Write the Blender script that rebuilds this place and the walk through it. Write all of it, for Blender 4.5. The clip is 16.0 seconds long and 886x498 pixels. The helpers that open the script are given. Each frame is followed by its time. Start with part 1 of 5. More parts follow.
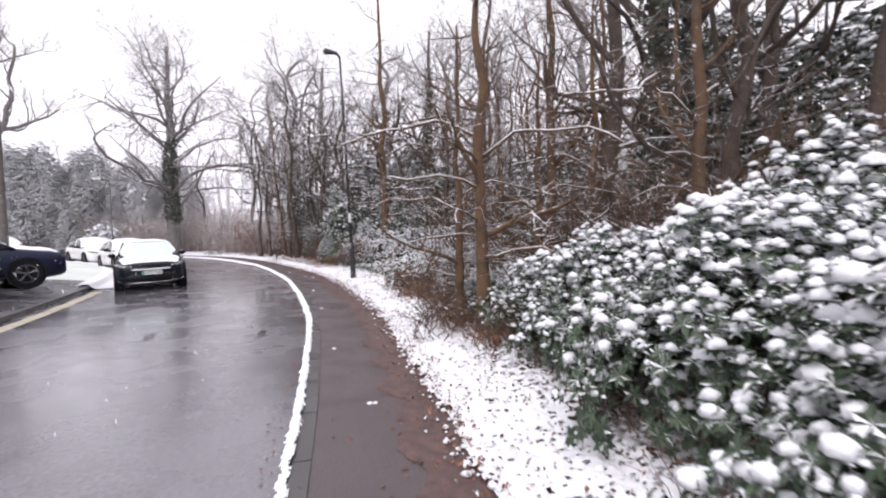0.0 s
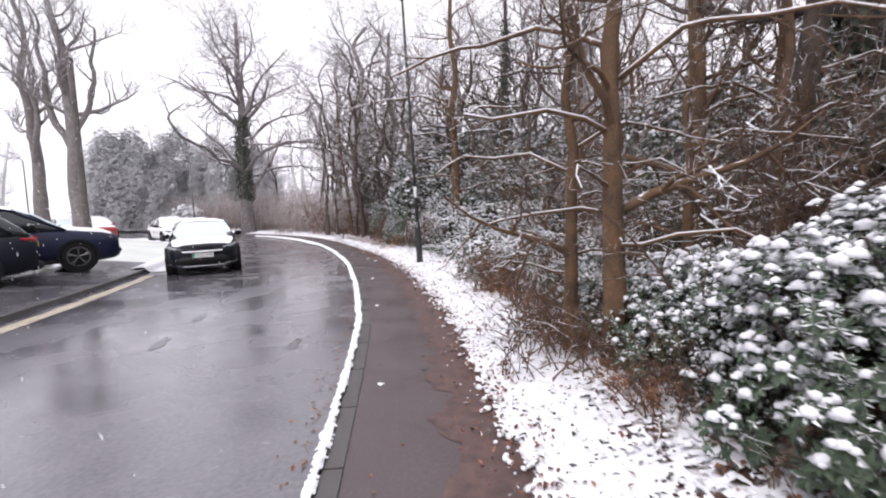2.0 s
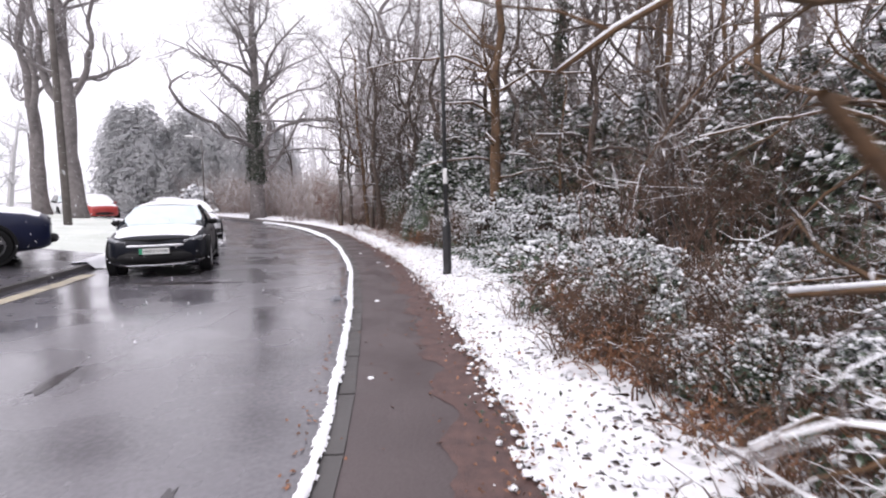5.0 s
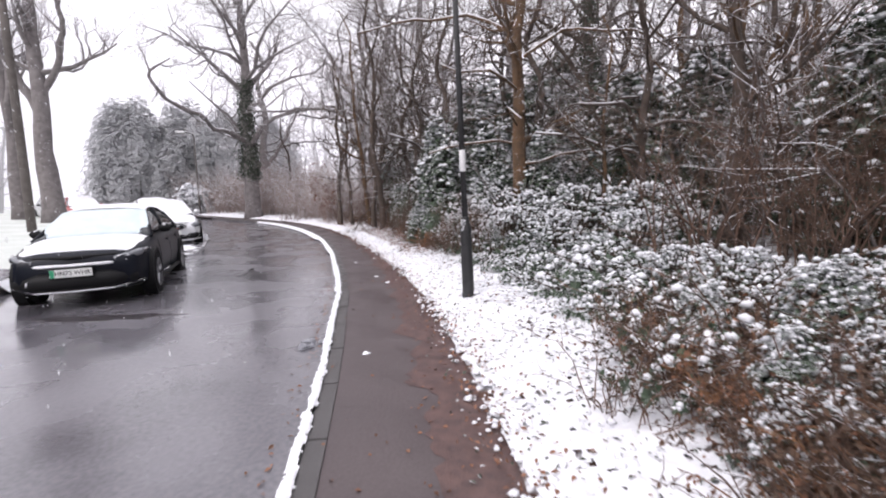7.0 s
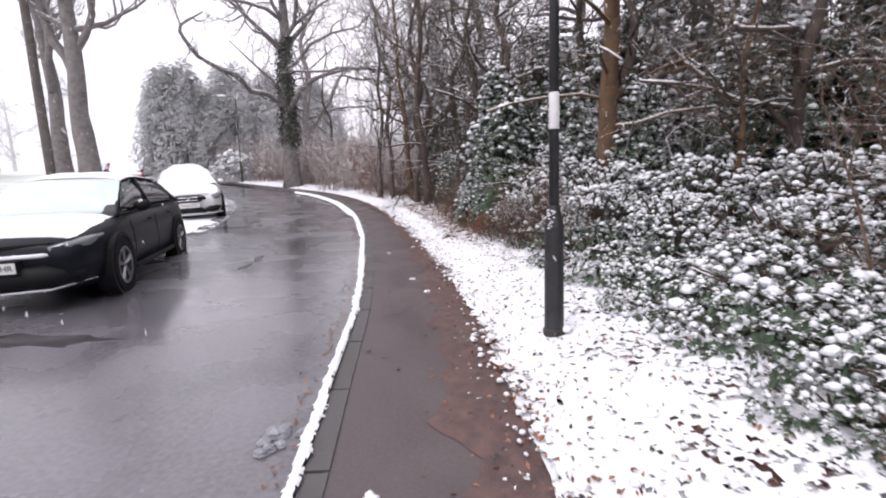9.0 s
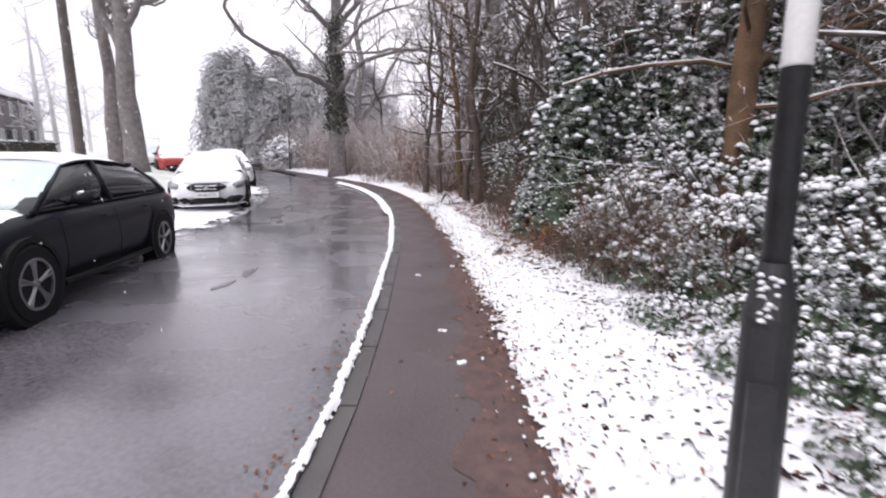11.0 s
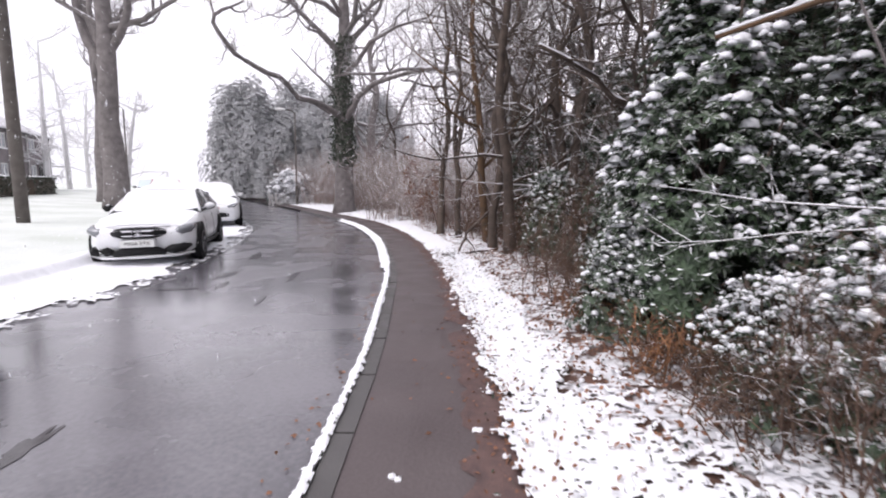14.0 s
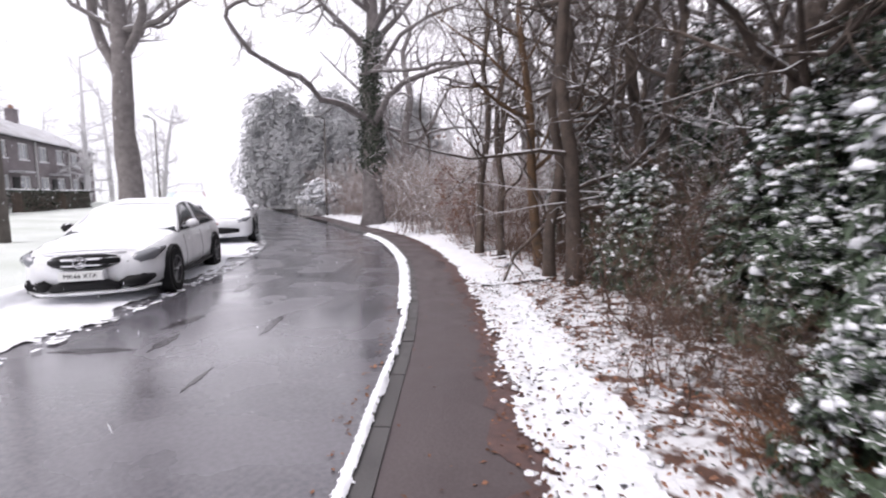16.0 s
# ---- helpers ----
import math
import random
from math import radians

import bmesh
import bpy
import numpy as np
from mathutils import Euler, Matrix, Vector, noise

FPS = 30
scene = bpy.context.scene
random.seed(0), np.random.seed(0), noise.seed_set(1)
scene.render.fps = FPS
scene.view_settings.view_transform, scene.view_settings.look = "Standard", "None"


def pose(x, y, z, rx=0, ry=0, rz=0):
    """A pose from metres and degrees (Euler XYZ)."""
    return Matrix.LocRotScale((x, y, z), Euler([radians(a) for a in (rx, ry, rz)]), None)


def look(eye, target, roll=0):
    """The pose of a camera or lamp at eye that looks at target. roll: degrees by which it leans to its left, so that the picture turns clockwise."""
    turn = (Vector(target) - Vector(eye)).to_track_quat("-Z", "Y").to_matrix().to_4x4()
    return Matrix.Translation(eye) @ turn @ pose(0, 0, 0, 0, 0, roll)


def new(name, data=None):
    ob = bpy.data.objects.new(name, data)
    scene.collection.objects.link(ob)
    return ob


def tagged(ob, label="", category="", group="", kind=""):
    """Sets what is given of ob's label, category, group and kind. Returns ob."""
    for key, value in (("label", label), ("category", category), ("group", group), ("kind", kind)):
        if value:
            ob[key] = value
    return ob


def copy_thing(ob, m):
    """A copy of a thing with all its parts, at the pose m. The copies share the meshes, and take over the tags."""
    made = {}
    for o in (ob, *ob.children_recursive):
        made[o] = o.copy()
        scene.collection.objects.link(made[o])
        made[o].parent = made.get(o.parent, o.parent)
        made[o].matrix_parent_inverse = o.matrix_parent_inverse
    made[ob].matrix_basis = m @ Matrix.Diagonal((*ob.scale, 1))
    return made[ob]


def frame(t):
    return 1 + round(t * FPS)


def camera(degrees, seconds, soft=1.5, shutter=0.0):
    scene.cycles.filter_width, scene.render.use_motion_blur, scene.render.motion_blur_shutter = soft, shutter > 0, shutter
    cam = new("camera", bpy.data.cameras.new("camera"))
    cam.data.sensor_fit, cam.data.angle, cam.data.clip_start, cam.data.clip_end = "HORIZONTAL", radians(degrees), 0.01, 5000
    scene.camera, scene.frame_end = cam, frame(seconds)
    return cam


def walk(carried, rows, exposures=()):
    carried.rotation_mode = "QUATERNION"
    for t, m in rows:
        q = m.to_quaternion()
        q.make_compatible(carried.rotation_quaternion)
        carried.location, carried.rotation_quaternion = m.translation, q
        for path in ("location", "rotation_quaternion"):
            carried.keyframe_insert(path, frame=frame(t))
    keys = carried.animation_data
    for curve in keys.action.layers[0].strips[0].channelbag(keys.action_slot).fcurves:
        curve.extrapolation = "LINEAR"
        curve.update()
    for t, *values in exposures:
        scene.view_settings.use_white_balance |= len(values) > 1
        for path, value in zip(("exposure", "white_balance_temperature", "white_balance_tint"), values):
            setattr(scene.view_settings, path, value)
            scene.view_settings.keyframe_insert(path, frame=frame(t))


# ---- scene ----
cam = camera(86.8, 16.0, soft=2.0, shutter=0.35)
METRES, EYE, TILT, LEAN, TURN = 20.0, 1.67, 3.263, 0.0, 0.0
ROWS = [
    (0.0, 0.0, 0.0, 0.0, -0.13, -5.93, 1.26),
    (0.5, -0.0033, 0.0303, -0.0023, 1.58, -3.86, -0.86),
    (1.0, -0.0037, 0.0629, -0.0037, 1.54, -5.97, 0.12),
    (1.5, -0.0112, 0.091, -0.0071, 6.96, -8.38, -0.51),
    (2.0, -0.0153, 0.1208, -0.0089, 8.46, -8.49, 2.4),
    (2.5, -0.0228, 0.1512, -0.0109, 11.51, -6.52, 0.09),
    (3.0, -0.0317, 0.1816, -0.0126, 8.1, -8.9, 1.17),
    (3.5, -0.0403, 0.2104, -0.0158, 11.4, -8.21, -0.12),
    (6.0, -0.0717, 0.3629, -0.0222, 11.72, -10.69, 0.84),
    (6.5, -0.081, 0.3939, -0.0239, 16.68, -10.49, 1.44),
    (7.0, -0.0914, 0.4274, -0.0264, 12.31, -10.4, 1.85),
    (7.5, -0.1016, 0.4566, -0.0267, 16.96, -8.94, 1.18),
    (8.0, -0.1134, 0.4888, -0.0292, 16.45, -10.58, 1.14),
    (10.5, -0.1558, 0.6353, -0.0394, 22.74, -15.59, 0.49),
    (11.0, -0.1677, 0.662, -0.042, 24.8, -14.61, 0.11),
    (11.5, -0.177, 0.6866, -0.0424, 29.63, -11.31, 1.65),
    (12.0, -0.1903, 0.7165, -0.0452, 26.05, -13.31, 0.94),
    (12.5, -0.2031, 0.743, -0.0452, 29.13, -10.55, 3.56),
    (13.0, -0.2161, 0.772, -0.0489, 24.96, -11.29, 1.02),
    (13.5, -0.2278, 0.8002, -0.049, 26.58, -10.74, 3.66),
    (14.0, -0.2416, 0.8271, -0.0525, 27.27, -10.67, 0.56),
    (14.5, -0.2571, 0.8523, -0.0535, 27.98, -12.48, 3.87),
    (15.0, -0.2709, 0.882, -0.0552, 32.01, -9.91, 0.68),
    (15.5, -0.2867, 0.9104, -0.0559, 27.07, -8.38, 2.89),
    (16.0, -0.3012, 0.9407, -0.0584, 31.87, -9.62, 1.61),
]
walk(cam, [(t, pose(0, 0, EYE, TILT, LEAN, TURN) @ pose(METRES * x, METRES * y, METRES * z, 90 + pitch, roll, yaw)) for t, x, y, z, yaw, pitch, roll in ROWS], exposures=[(0.0, 0.31, 6450, 18), (16.0, 0.31, 6450, 18)])

# ---- sky and light ----
world = bpy.data.worlds.new("overcast")
world.use_nodes = True
scene.world = world
wn, wl = world.node_tree.nodes, world.node_tree.links
sky = wn.new("ShaderNodeTexSky")
sky.sky_type = "NISHITA"
sky.sun_disc = False
sky.sun_elevation, sky.sun_rotation = radians(48), radians(200)
sky.air_density, sky.dust_density, sky.ozone_density = 1.6, 6.0, 0.6
grey = wn.new("ShaderNodeHueSaturation")
grey.inputs["Saturation"].default_value = 0.12
even = wn.new("ShaderNodeMix")
even.data_type = "RGBA"
even.inputs["Factor"].default_value = 0.75
even.inputs["B"].default_value = (7.6, 7.7, 8.0, 1)
wl.new(sky.outputs[0], grey.inputs["Color"])
wl.new(grey.outputs[0], even.inputs["A"])
wl.new(even.outputs["Result"], wn["Background"].inputs["Color"])
wn["Background"].inputs["Strength"].default_value = 0.145
sun = new("sun", bpy.data.lights.new("sun", "SUN"))
sun.data.energy, sun.data.angle, sun.data.color = 1.1, radians(40), (1.0, 0.97, 0.94)
sun.matrix_world = look((0, 0, 30), (8, 20, 0)) @ pose(0, 0, 0)


# ---- materials ----
def mat(name, base, other=None, rough=0.8, scale=6.0, fine=60.0, bump=0.3, metal=0.0, snow=0.0, snow_scale=7.0, spread=0.5, wet=None, rand=0.0, snow_at=0.55):
    """A surface of two colours mixed at two scales, with relief; snow: how much lies on what faces up."""
    m = bpy.data.materials.new(name)
    m.use_nodes = True
    n, l = m.node_tree.nodes, m.node_tree.links
    b = n["Principled BSDF"]
    other = other or tuple(c * 0.55 for c in base)
    pos = n.new("ShaderNodeNewGeometry")
    big, small = n.new("ShaderNodeTexNoise"), n.new("ShaderNodeTexNoise")
    big.inputs["Scale"].default_value, small.inputs["Scale"].default_value = scale, fine
    big.inputs["Detail"].default_value = small.inputs["Detail"].default_value = 5
    for t in (big, small):
        l.new(pos.outputs["Position"], t.inputs["Vector"])
    add = n.new("ShaderNodeMath")
    add.operation = "MULTIPLY_ADD"
    l.new(small.outputs[0], add.inputs[0])
    add.inputs[1].default_value = 0.6
    l.new(big.outputs[0], add.inputs[2])
    ramp = n.new("ShaderNodeMapRange")
    ramp.inputs["From Min"].default_value, ramp.inputs["From Max"].default_value = 0.8 - spread * 0.5, 0.8 + spread * 0.5
    l.new(add.outputs[0], ramp.inputs["Value"])
    mix = n.new("ShaderNodeMix")
    mix.data_type = "RGBA"
    mix.inputs["A"].default_value, mix.inputs["B"].default_value = (*other, 1), (*base, 1)
    l.new(ramp.outputs[0], mix.inputs["Factor"])
    colour = mix.outputs["Result"]
    if rand:
        isl = n.new("ShaderNodeNewGeometry")
        hsv = n.new("ShaderNodeHueSaturation")
        mr = n.new("ShaderNodeMapRange")
        mr.inputs["To Min"].default_value, mr.inputs["To Max"].default_value = 1 - rand, 1 + rand
        l.new(isl.outputs["Random Per Island"], mr.inputs["Value"])
        l.new(mr.outputs[0], hsv.inputs["Value"])
        l.new(colour, hsv.inputs["Color"])
        colour = hsv.outputs[0]
    b.inputs["Metallic"].default_value = metal
    b.inputs["Roughness"].default_value = rough
    if wet:
        wr = n.new("ShaderNodeMapRange")
        wr.inputs["From Min"].default_value, wr.inputs["From Max"].default_value = 0.35, 0.65
        wr.inputs["To Min"].default_value, wr.inputs["To Max"].default_value = wet
        l.new(big.outputs[0], wr.inputs["Value"])
        l.new(wr.outputs[0], b.inputs["Roughness"])
    if snow:
        sep = n.new("ShaderNodeSeparateXYZ")
        l.new(pos.outputs["Normal"], sep.inputs[0])
        sn = n.new("ShaderNodeTexNoise")
        sn.inputs["Scale"].default_value, sn.inputs["Detail"].default_value = snow_scale, 4
        l.new(pos.outputs["Position"], sn.inputs["Vector"])
        s1 = n.new("ShaderNodeMath")
        s1.operation = "MULTIPLY_ADD"
        l.new(sn.outputs[0], s1.inputs[0])
        s1.inputs[1].default_value = 1.2
        l.new(sep.outputs["Z"], s1.inputs[2])
        cover = n.new("ShaderNodeMapRange")
        cover.inputs["From Min"].default_value, cover.inputs["From Max"].default_value = snow_at + 0.6, snow_at + 0.75
        cover.inputs["To Max"].default_value = snow
        l.new(s1.outputs[0], cover.inputs["Value"])
        white = n.new("ShaderNodeMix")
        white.data_type = "RGBA"
        white.inputs["B"].default_value = (0.82, 0.83, 0.86, 1)
        l.new(cover.outputs[0], white.inputs["Factor"])
        l.new(colour, white.inputs["A"])
        colour = white.outputs["Result"]
    l.new(colour, b.inputs["Base Color"])
    if bump:
        bp = n.new("ShaderNodeBump")
        bp.inputs["Strength"].default_value, bp.inputs["Distance"].default_value = bump, 0.02
        l.new(add.outputs[0], bp.inputs["Height"])
        l.new(bp.outputs[0], b.inputs["Normal"])
    return m


ASPHALT = mat("wet_asphalt", (0.185, 0.177, 0.197), (0.095, 0.090, 0.103), scale=0.9, fine=24, bump=0.16, wet=(0.07, 0.40), spread=0.4)
film = ASPHALT.node_tree.nodes["Principled BSDF"]
film.inputs["Coat Weight"].default_value, film.inputs["Coat Roughness"].default_value, film.inputs["Coat IOR"].default_value = 0.7, 0.16, 1.4
PATH = mat("wet_path", (0.125, 0.104, 0.106), (0.060, 0.044, 0.046), scale=1.6, fine=40, bump=0.2, wet=(0.35, 0.62), spread=0.8)
YELLOW = mat("faded_yellow_paint", (0.56, 0.50, 0.37), (0.27, 0.25, 0.22), rough=0.5, scale=5, fine=60, bump=0.1)
STAINED = mat("leaf_stained_path", (0.155, 0.092, 0.082), (0.068, 0.045, 0.045), rough=0.55, scale=9, fine=90, bump=0.4, spread=0.5)
KERB = mat("wet_kerb_stone", (0.11, 0.105, 0.105), (0.06, 0.055, 0.055), scale=3, fine=90, bump=0.25, wet=(0.3, 0.55))
SNOW = mat("snow", (0.86, 0.87, 0.90), (0.76, 0.77, 0.81), rough=0.75, scale=5, fine=45, bump=0.5, spread=0.9)
LITTER = mat("leaf_litter", (0.16, 0.085, 0.062), (0.05, 0.028, 0.022), rough=0.85, scale=4, fine=38, bump=0.9, spread=0.7, snow=0.95, snow_scale=6, snow_at=0.9)
WOODS = mat("snowy_woodland_ground", (0.13, 0.08, 0.06), (0.05, 0.032, 0.026), rough=0.9, scale=2, fine=25, bump=0.9, snow=1.0, snow_scale=4.5, snow_at=0.82)
GRASS = mat("snowed_grass", (0.80, 0.82, 0.82), (0.42, 0.47, 0.40), rough=0.85, scale=0.5, fine=28, bump=0.7, spread=0.9)
BARK = mat("dark_wet_bark", (0.105, 0.078, 0.062), (0.04, 0.03, 0.026), rough=0.85, scale=5, fine=45, bump=0.8, snow=0.9, snow_at=0.75)
BARK_BROWN = mat("brown_mossy_bark", (0.165, 0.092, 0.046), (0.05, 0.034, 0.022), rough=0.85, scale=4, fine=40, bump=0.8, snow=0.9, snow_at=0.95)
# far trees' twigs: frost, plus distance haze mixed into the colour
FROST_HAZED = mat("frosted_hazed_bark", (0.37, 0.35, 0.355), (0.24, 0.22, 0.225), rough=0.9, scale=3, fine=30, bump=0.4, snow=1.0, snow_at=0.4)
OAK_BARK = mat("grey_oak_bark", (0.23, 0.21, 0.205), (0.12, 0.105, 0.105), rough=0.9, scale=4, fine=34, bump=0.7, snow=1.0, snow_at=0.6)
TWIG = mat("snow_dusted_twigs", (0.17, 0.13, 0.115), (0.08, 0.06, 0.055), rough=0.9, scale=6, fine=40, bump=0.0, snow=1.0, snow_at=0.25)
TWIG_BROWN = mat("russet_stems", (0.15, 0.09, 0.062), (0.06, 0.038, 0.03), rough=0.9, scale=5, fine=40, bump=0.0, rand=0.35, snow=0.9, snow_at=0.8)
LEAF = mat("evergreen_leaf", (0.055, 0.085, 0.045), (0.024, 0.042, 0.024), rough=0.42, scale=3, fine=30, bump=0.1, rand=0.4, snow=1.0, snow_at=0.8, snow_scale=9)
# darker copy of LEAF with less snow: the wood's shade as leaf colour
LEAF_SHADED = mat("shaded_evergreen_leaf", (0.045, 0.070, 0.036), (0.018, 0.030, 0.017), rough=0.45, scale=3, fine=30, bump=0.1, rand=0.45, snow=0.95, snow_at=0.86, snow_scale=6)
LEAF_DARK = mat("withered_bramble_leaf", (0.15, 0.085, 0.055), (0.06, 0.045, 0.03), rough=0.8, scale=4, fine=40, bump=0.1, rand=0.5)
RUSSET = mat("russet_bracken", (0.30, 0.145, 0.065), (0.10, 0.055, 0.035), rough=0.9, scale=5, fine=40, bump=0.0, rand=0.35)
LEAF_DRY = mat("dry_beech_leaf", (0.27, 0.13, 0.075), (0.12, 0.055, 0.035), rough=0.8, scale=4, fine=40, bump=0.1, rand=0.45)
IVY = mat("ivy_leaf", (0.05, 0.062, 0.04), (0.022, 0.03, 0.02), rough=0.55, scale=3, fine=30, bump=0.1, rand=0.4, snow=0.9, snow_at=0.85)
# grey of distance haze painted into the leaves, with some snow
FAR_GREEN = mat("hazed_snowy_evergreen", (0.46, 0.465, 0.475), (0.34, 0.345, 0.355), rough=0.9, scale=0.8, fine=8, bump=0.0, rand=0.2, snow=0.35, snow_at=0.5)
# twig colour lightened nearly to the sky in place of haze
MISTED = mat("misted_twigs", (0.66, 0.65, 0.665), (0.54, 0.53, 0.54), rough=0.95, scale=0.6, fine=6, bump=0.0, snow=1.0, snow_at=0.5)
# russet twigs paled, and given more snow, to stand for mist
HEDGE = mat("hazed_russet_hedge_twigs", (0.40, 0.325, 0.30), (0.25, 0.20, 0.185), rough=0.9, scale=2, fine=14, bump=0.0, rand=0.35, snow=1.0, snow_at=0.42)


# ---- building helpers ----
class Shape:
    """Gathers vertices and faces of one mesh."""

    def __init__(self):
        self.v, self.f = [], []

    def add(self, verts, faces):
        k = len(self.v)
        self.v += [tuple(p) for p in verts]
        self.f += [tuple(i + k for i in q) for q in faces]

    def tube(self, pts, radii, sides=5, cap=True):
        pts = [Vector(p) for p in pts]
        ring, k = [], len(self.v)
        for i, p in enumerate(pts):
            d = (pts[min(i + 1, len(pts) - 1)] - pts[max(i - 1, 0)])
            d = d.normalized() if d.length > 1e-6 else Vector((0, 0, 1))
            a = d.cross(Vector((0.3, 0.9, 0.2)) if abs(d.y) < 0.9 else Vector((1, 0, 0))).normalized()
            c = d.cross(a)
            for j in range(sides):
                w = 2 * math.pi * j / sides
                self.v.append(tuple(p + (a * math.cos(w) + c * math.sin(w)) * radii[i]))
        for i in range(len(pts) - 1):
            for j in range(sides):
                q = (j + 1) % sides
                self.f.append((k + i * sides + j, k + i * sides + q, k + (i + 1) * sides + q, k + (i + 1) * sides + j))
        if cap:
            self.f.append(tuple(k + j for j in reversed(range(sides))))
            self.f.append(tuple(k + (len(pts) - 1) * sides + j for j in range(sides)))

    def box(self, c, size, m=None, top=1.0):
        x, y, z = (s / 2 for s in size)
        vs = [Vector((c[0] + i * x * (top if k > 0 else 1), c[1] + j * y * (top if k > 0 else 1), c[2] + k * z)) for k in (-1, 1) for j in (-1, 1) for i in (-1, 1)]
        if m is not None:
            vs = [m @ p for p in vs]
        self.add(vs, [(0, 2, 3, 1), (4, 5, 7, 6), (0, 1, 5, 4), (2, 6, 7, 3), (0, 4, 6, 2), (1, 3, 7, 5)])

    def leaf(self, p, d, up, length, width):
        side = d.cross(up)
        side = side.normalized() * width if side.length > 1e-5 else Vector((width, 0, 0))
        mid = p + d * length * 0.5 + up * length * 0.06
        self.add((p, mid + side * 0.5, p + d * length - up * length * 0.1, mid - side * 0.5), ((0, 1, 2), (0, 2, 3)))

    def blob(self, p, r, flat, rng):
        k = len(self.v)
        rows, cols = 3, 6
        self.v.append((p.x, p.y, p.z + r * flat))
        for i in range(1, rows):
            w = math.pi * 0.55 * i / (rows - 1)
            for j in range(cols):
                a = 2 * math.pi * (j + 0.5 * i) / cols
                q = r * rng.uniform(0.75, 1.25)
                self.v.append((p.x + q * math.sin(w) * math.cos(a), p.y + q * math.sin(w) * math.sin(a), p.z + r * flat * math.cos(w) - r * 0.1))
        for j in range(cols):
            q = (j + 1) % cols
            self.f.append((k, k + 1 + j, k + 1 + q))
            self.f.append((k + 1 + j, k + 1 + cols + j, k + 1 + cols + q, k + 1 + q))
        self.f.append(tuple(k + 1 + cols + j for j in reversed(range(cols))))

    def done(self, name, material, parent=None, label="", smooth=False):
        me = bpy.data.meshes.new(name)
        me.from_pydata(self.v, [], self.f)
        me.materials.append(material)
        if smooth:
            me.shade_smooth()
        ob = new(name, me)
        if parent is not None:
            ob.parent = parent
        if label:
            ob["label"] = label
        return ob


def thing(name, label, category, at=(0, 0, 0), turn=0.0, group=""):
    ob = new(name)
    ob.matrix_world = pose(*at, 0, 0, turn)
    return tagged(ob, label, category, group)


def part(name, bm, material, parent, label="", smooth=False):
    me = bpy.data.meshes.new(name)
    bm.to_mesh(me)
    bm.free()
    me.materials.append(material)
    if smooth:
        me.shade_smooth()
    ob = new(name, me)
    ob.parent = parent
    if label:
        ob["label"] = label
    return ob


# ---- the plan: everything is laid out from the line of the right-hand kerb ----
KERB_LINE = [(0.3, -60), (0.1, -25), (-0.15, -8), (-0.6, 0), (-1.08, 3.0), (-1.76, 5.9), (-2.44, 8.47), (-2.95, 10.0), (-3.82, 12.35), (-4.5, 14.0), (-5.07, 15.4), (-5.85, 17.05),
             (-6.5, 18.3), (-7.35, 19.95), (-8.2, 21.4), (-9.25, 23.15), (-10.55, 25.0), (-13.0, 28.1), (-16.5, 31.5), (-21.0, 34.5), (-28.7, 39.4), (-38, 45), (-60, 58), (-120, 92)]


def smooth_line(ctrl, step):
    out = []
    for i in range(len(ctrl) - 1):
        p0, p1, p2, p3 = (Vector(ctrl[min(max(k, 0), len(ctrl) - 1)]) for k in (i - 1, i, i + 1, i + 2))
        n = max(2, int((p2 - p1).length / step))
        for j in range(n):
            t = j / n
            out.append(0.5 * (2 * p1 + (p2 - p0) * t + (2 * p0 - 5 * p1 + 4 * p2 - p3) * t * t + (3 * p1 - p0 - 3 * p2 + p3) * t ** 3))
    return out + [Vector(ctrl[-1])]


LINE = smooth_line(KERB_LINE, 0.5)
LINE_XY = np.array([tuple(p) for p in LINE])
SEG = LINE_XY[1:] - LINE_XY[:-1]
ALONG = np.concatenate([[0], np.cumsum(np.hypot(SEG[:, 0], SEG[:, 1]))])


def normal_at(i):
    d = (LINE[min(i + 1, len(LINE) - 1)] - LINE[max(i - 1, 0)]).normalized()
    return Vector((-d.y, d.x))


def aside(x, y):
    """How far a place lies to the left of the kerb line (right: negative), and how far along it."""
    rel = np.array((x, y)) - LINE_XY[:-1]
    ll = (SEG ** 2).sum(1)
    t = np.clip((rel * SEG).sum(1) / ll, 0, 1)
    off = rel - SEG * t[:, None]
    d2 = (off ** 2).sum(1)
    i = int(np.argmin(d2))
    sign = np.sign(SEG[i, 0] * rel[i, 1] - SEG[i, 1] * rel[i, 0])
    return float(sign * np.sqrt(d2[i])), float(ALONG[i] + t[i] * np.sqrt(ll[i]))


def place(along, off):
    """The point off metres to the left of the kerb line."""
    i = int(np.clip(np.searchsorted(ALONG, along) - 1, 0, len(SEG) - 1))
    t = (along - ALONG[i]) / (ALONG[i + 1] - ALONG[i])
    p = LINE[i].lerp(LINE[i + 1], t)
    n = normal_at(i).lerp(normal_at(i + 1), t).normalized()
    return p + n * off


ROAD_W, FALL = 5.85, 0.0


def level(s):
    """The ground's height by its distance from the kerb line."""
    if s < -1.25:
        return 0.01 + 0.10 * min(-s - 1.25, 1.6) + 0.04 * min(max(-s - 2.85, 0), 8.0)
    if s < 0.03:
        return 0.0
    if s < ROAD_W:
        return -0.08 - FALL * s
    base = -0.08 - FALL * ROAD_W + 0.10
    return base + 0.13 * min(max(s - ROAD_W - 0.2, 0), 1.8) + 0.03 * min(max(s - ROAD_W - 2.0, 0), 14.0)


def ground_z(x, y):
    return level(aside(x, y)[0])


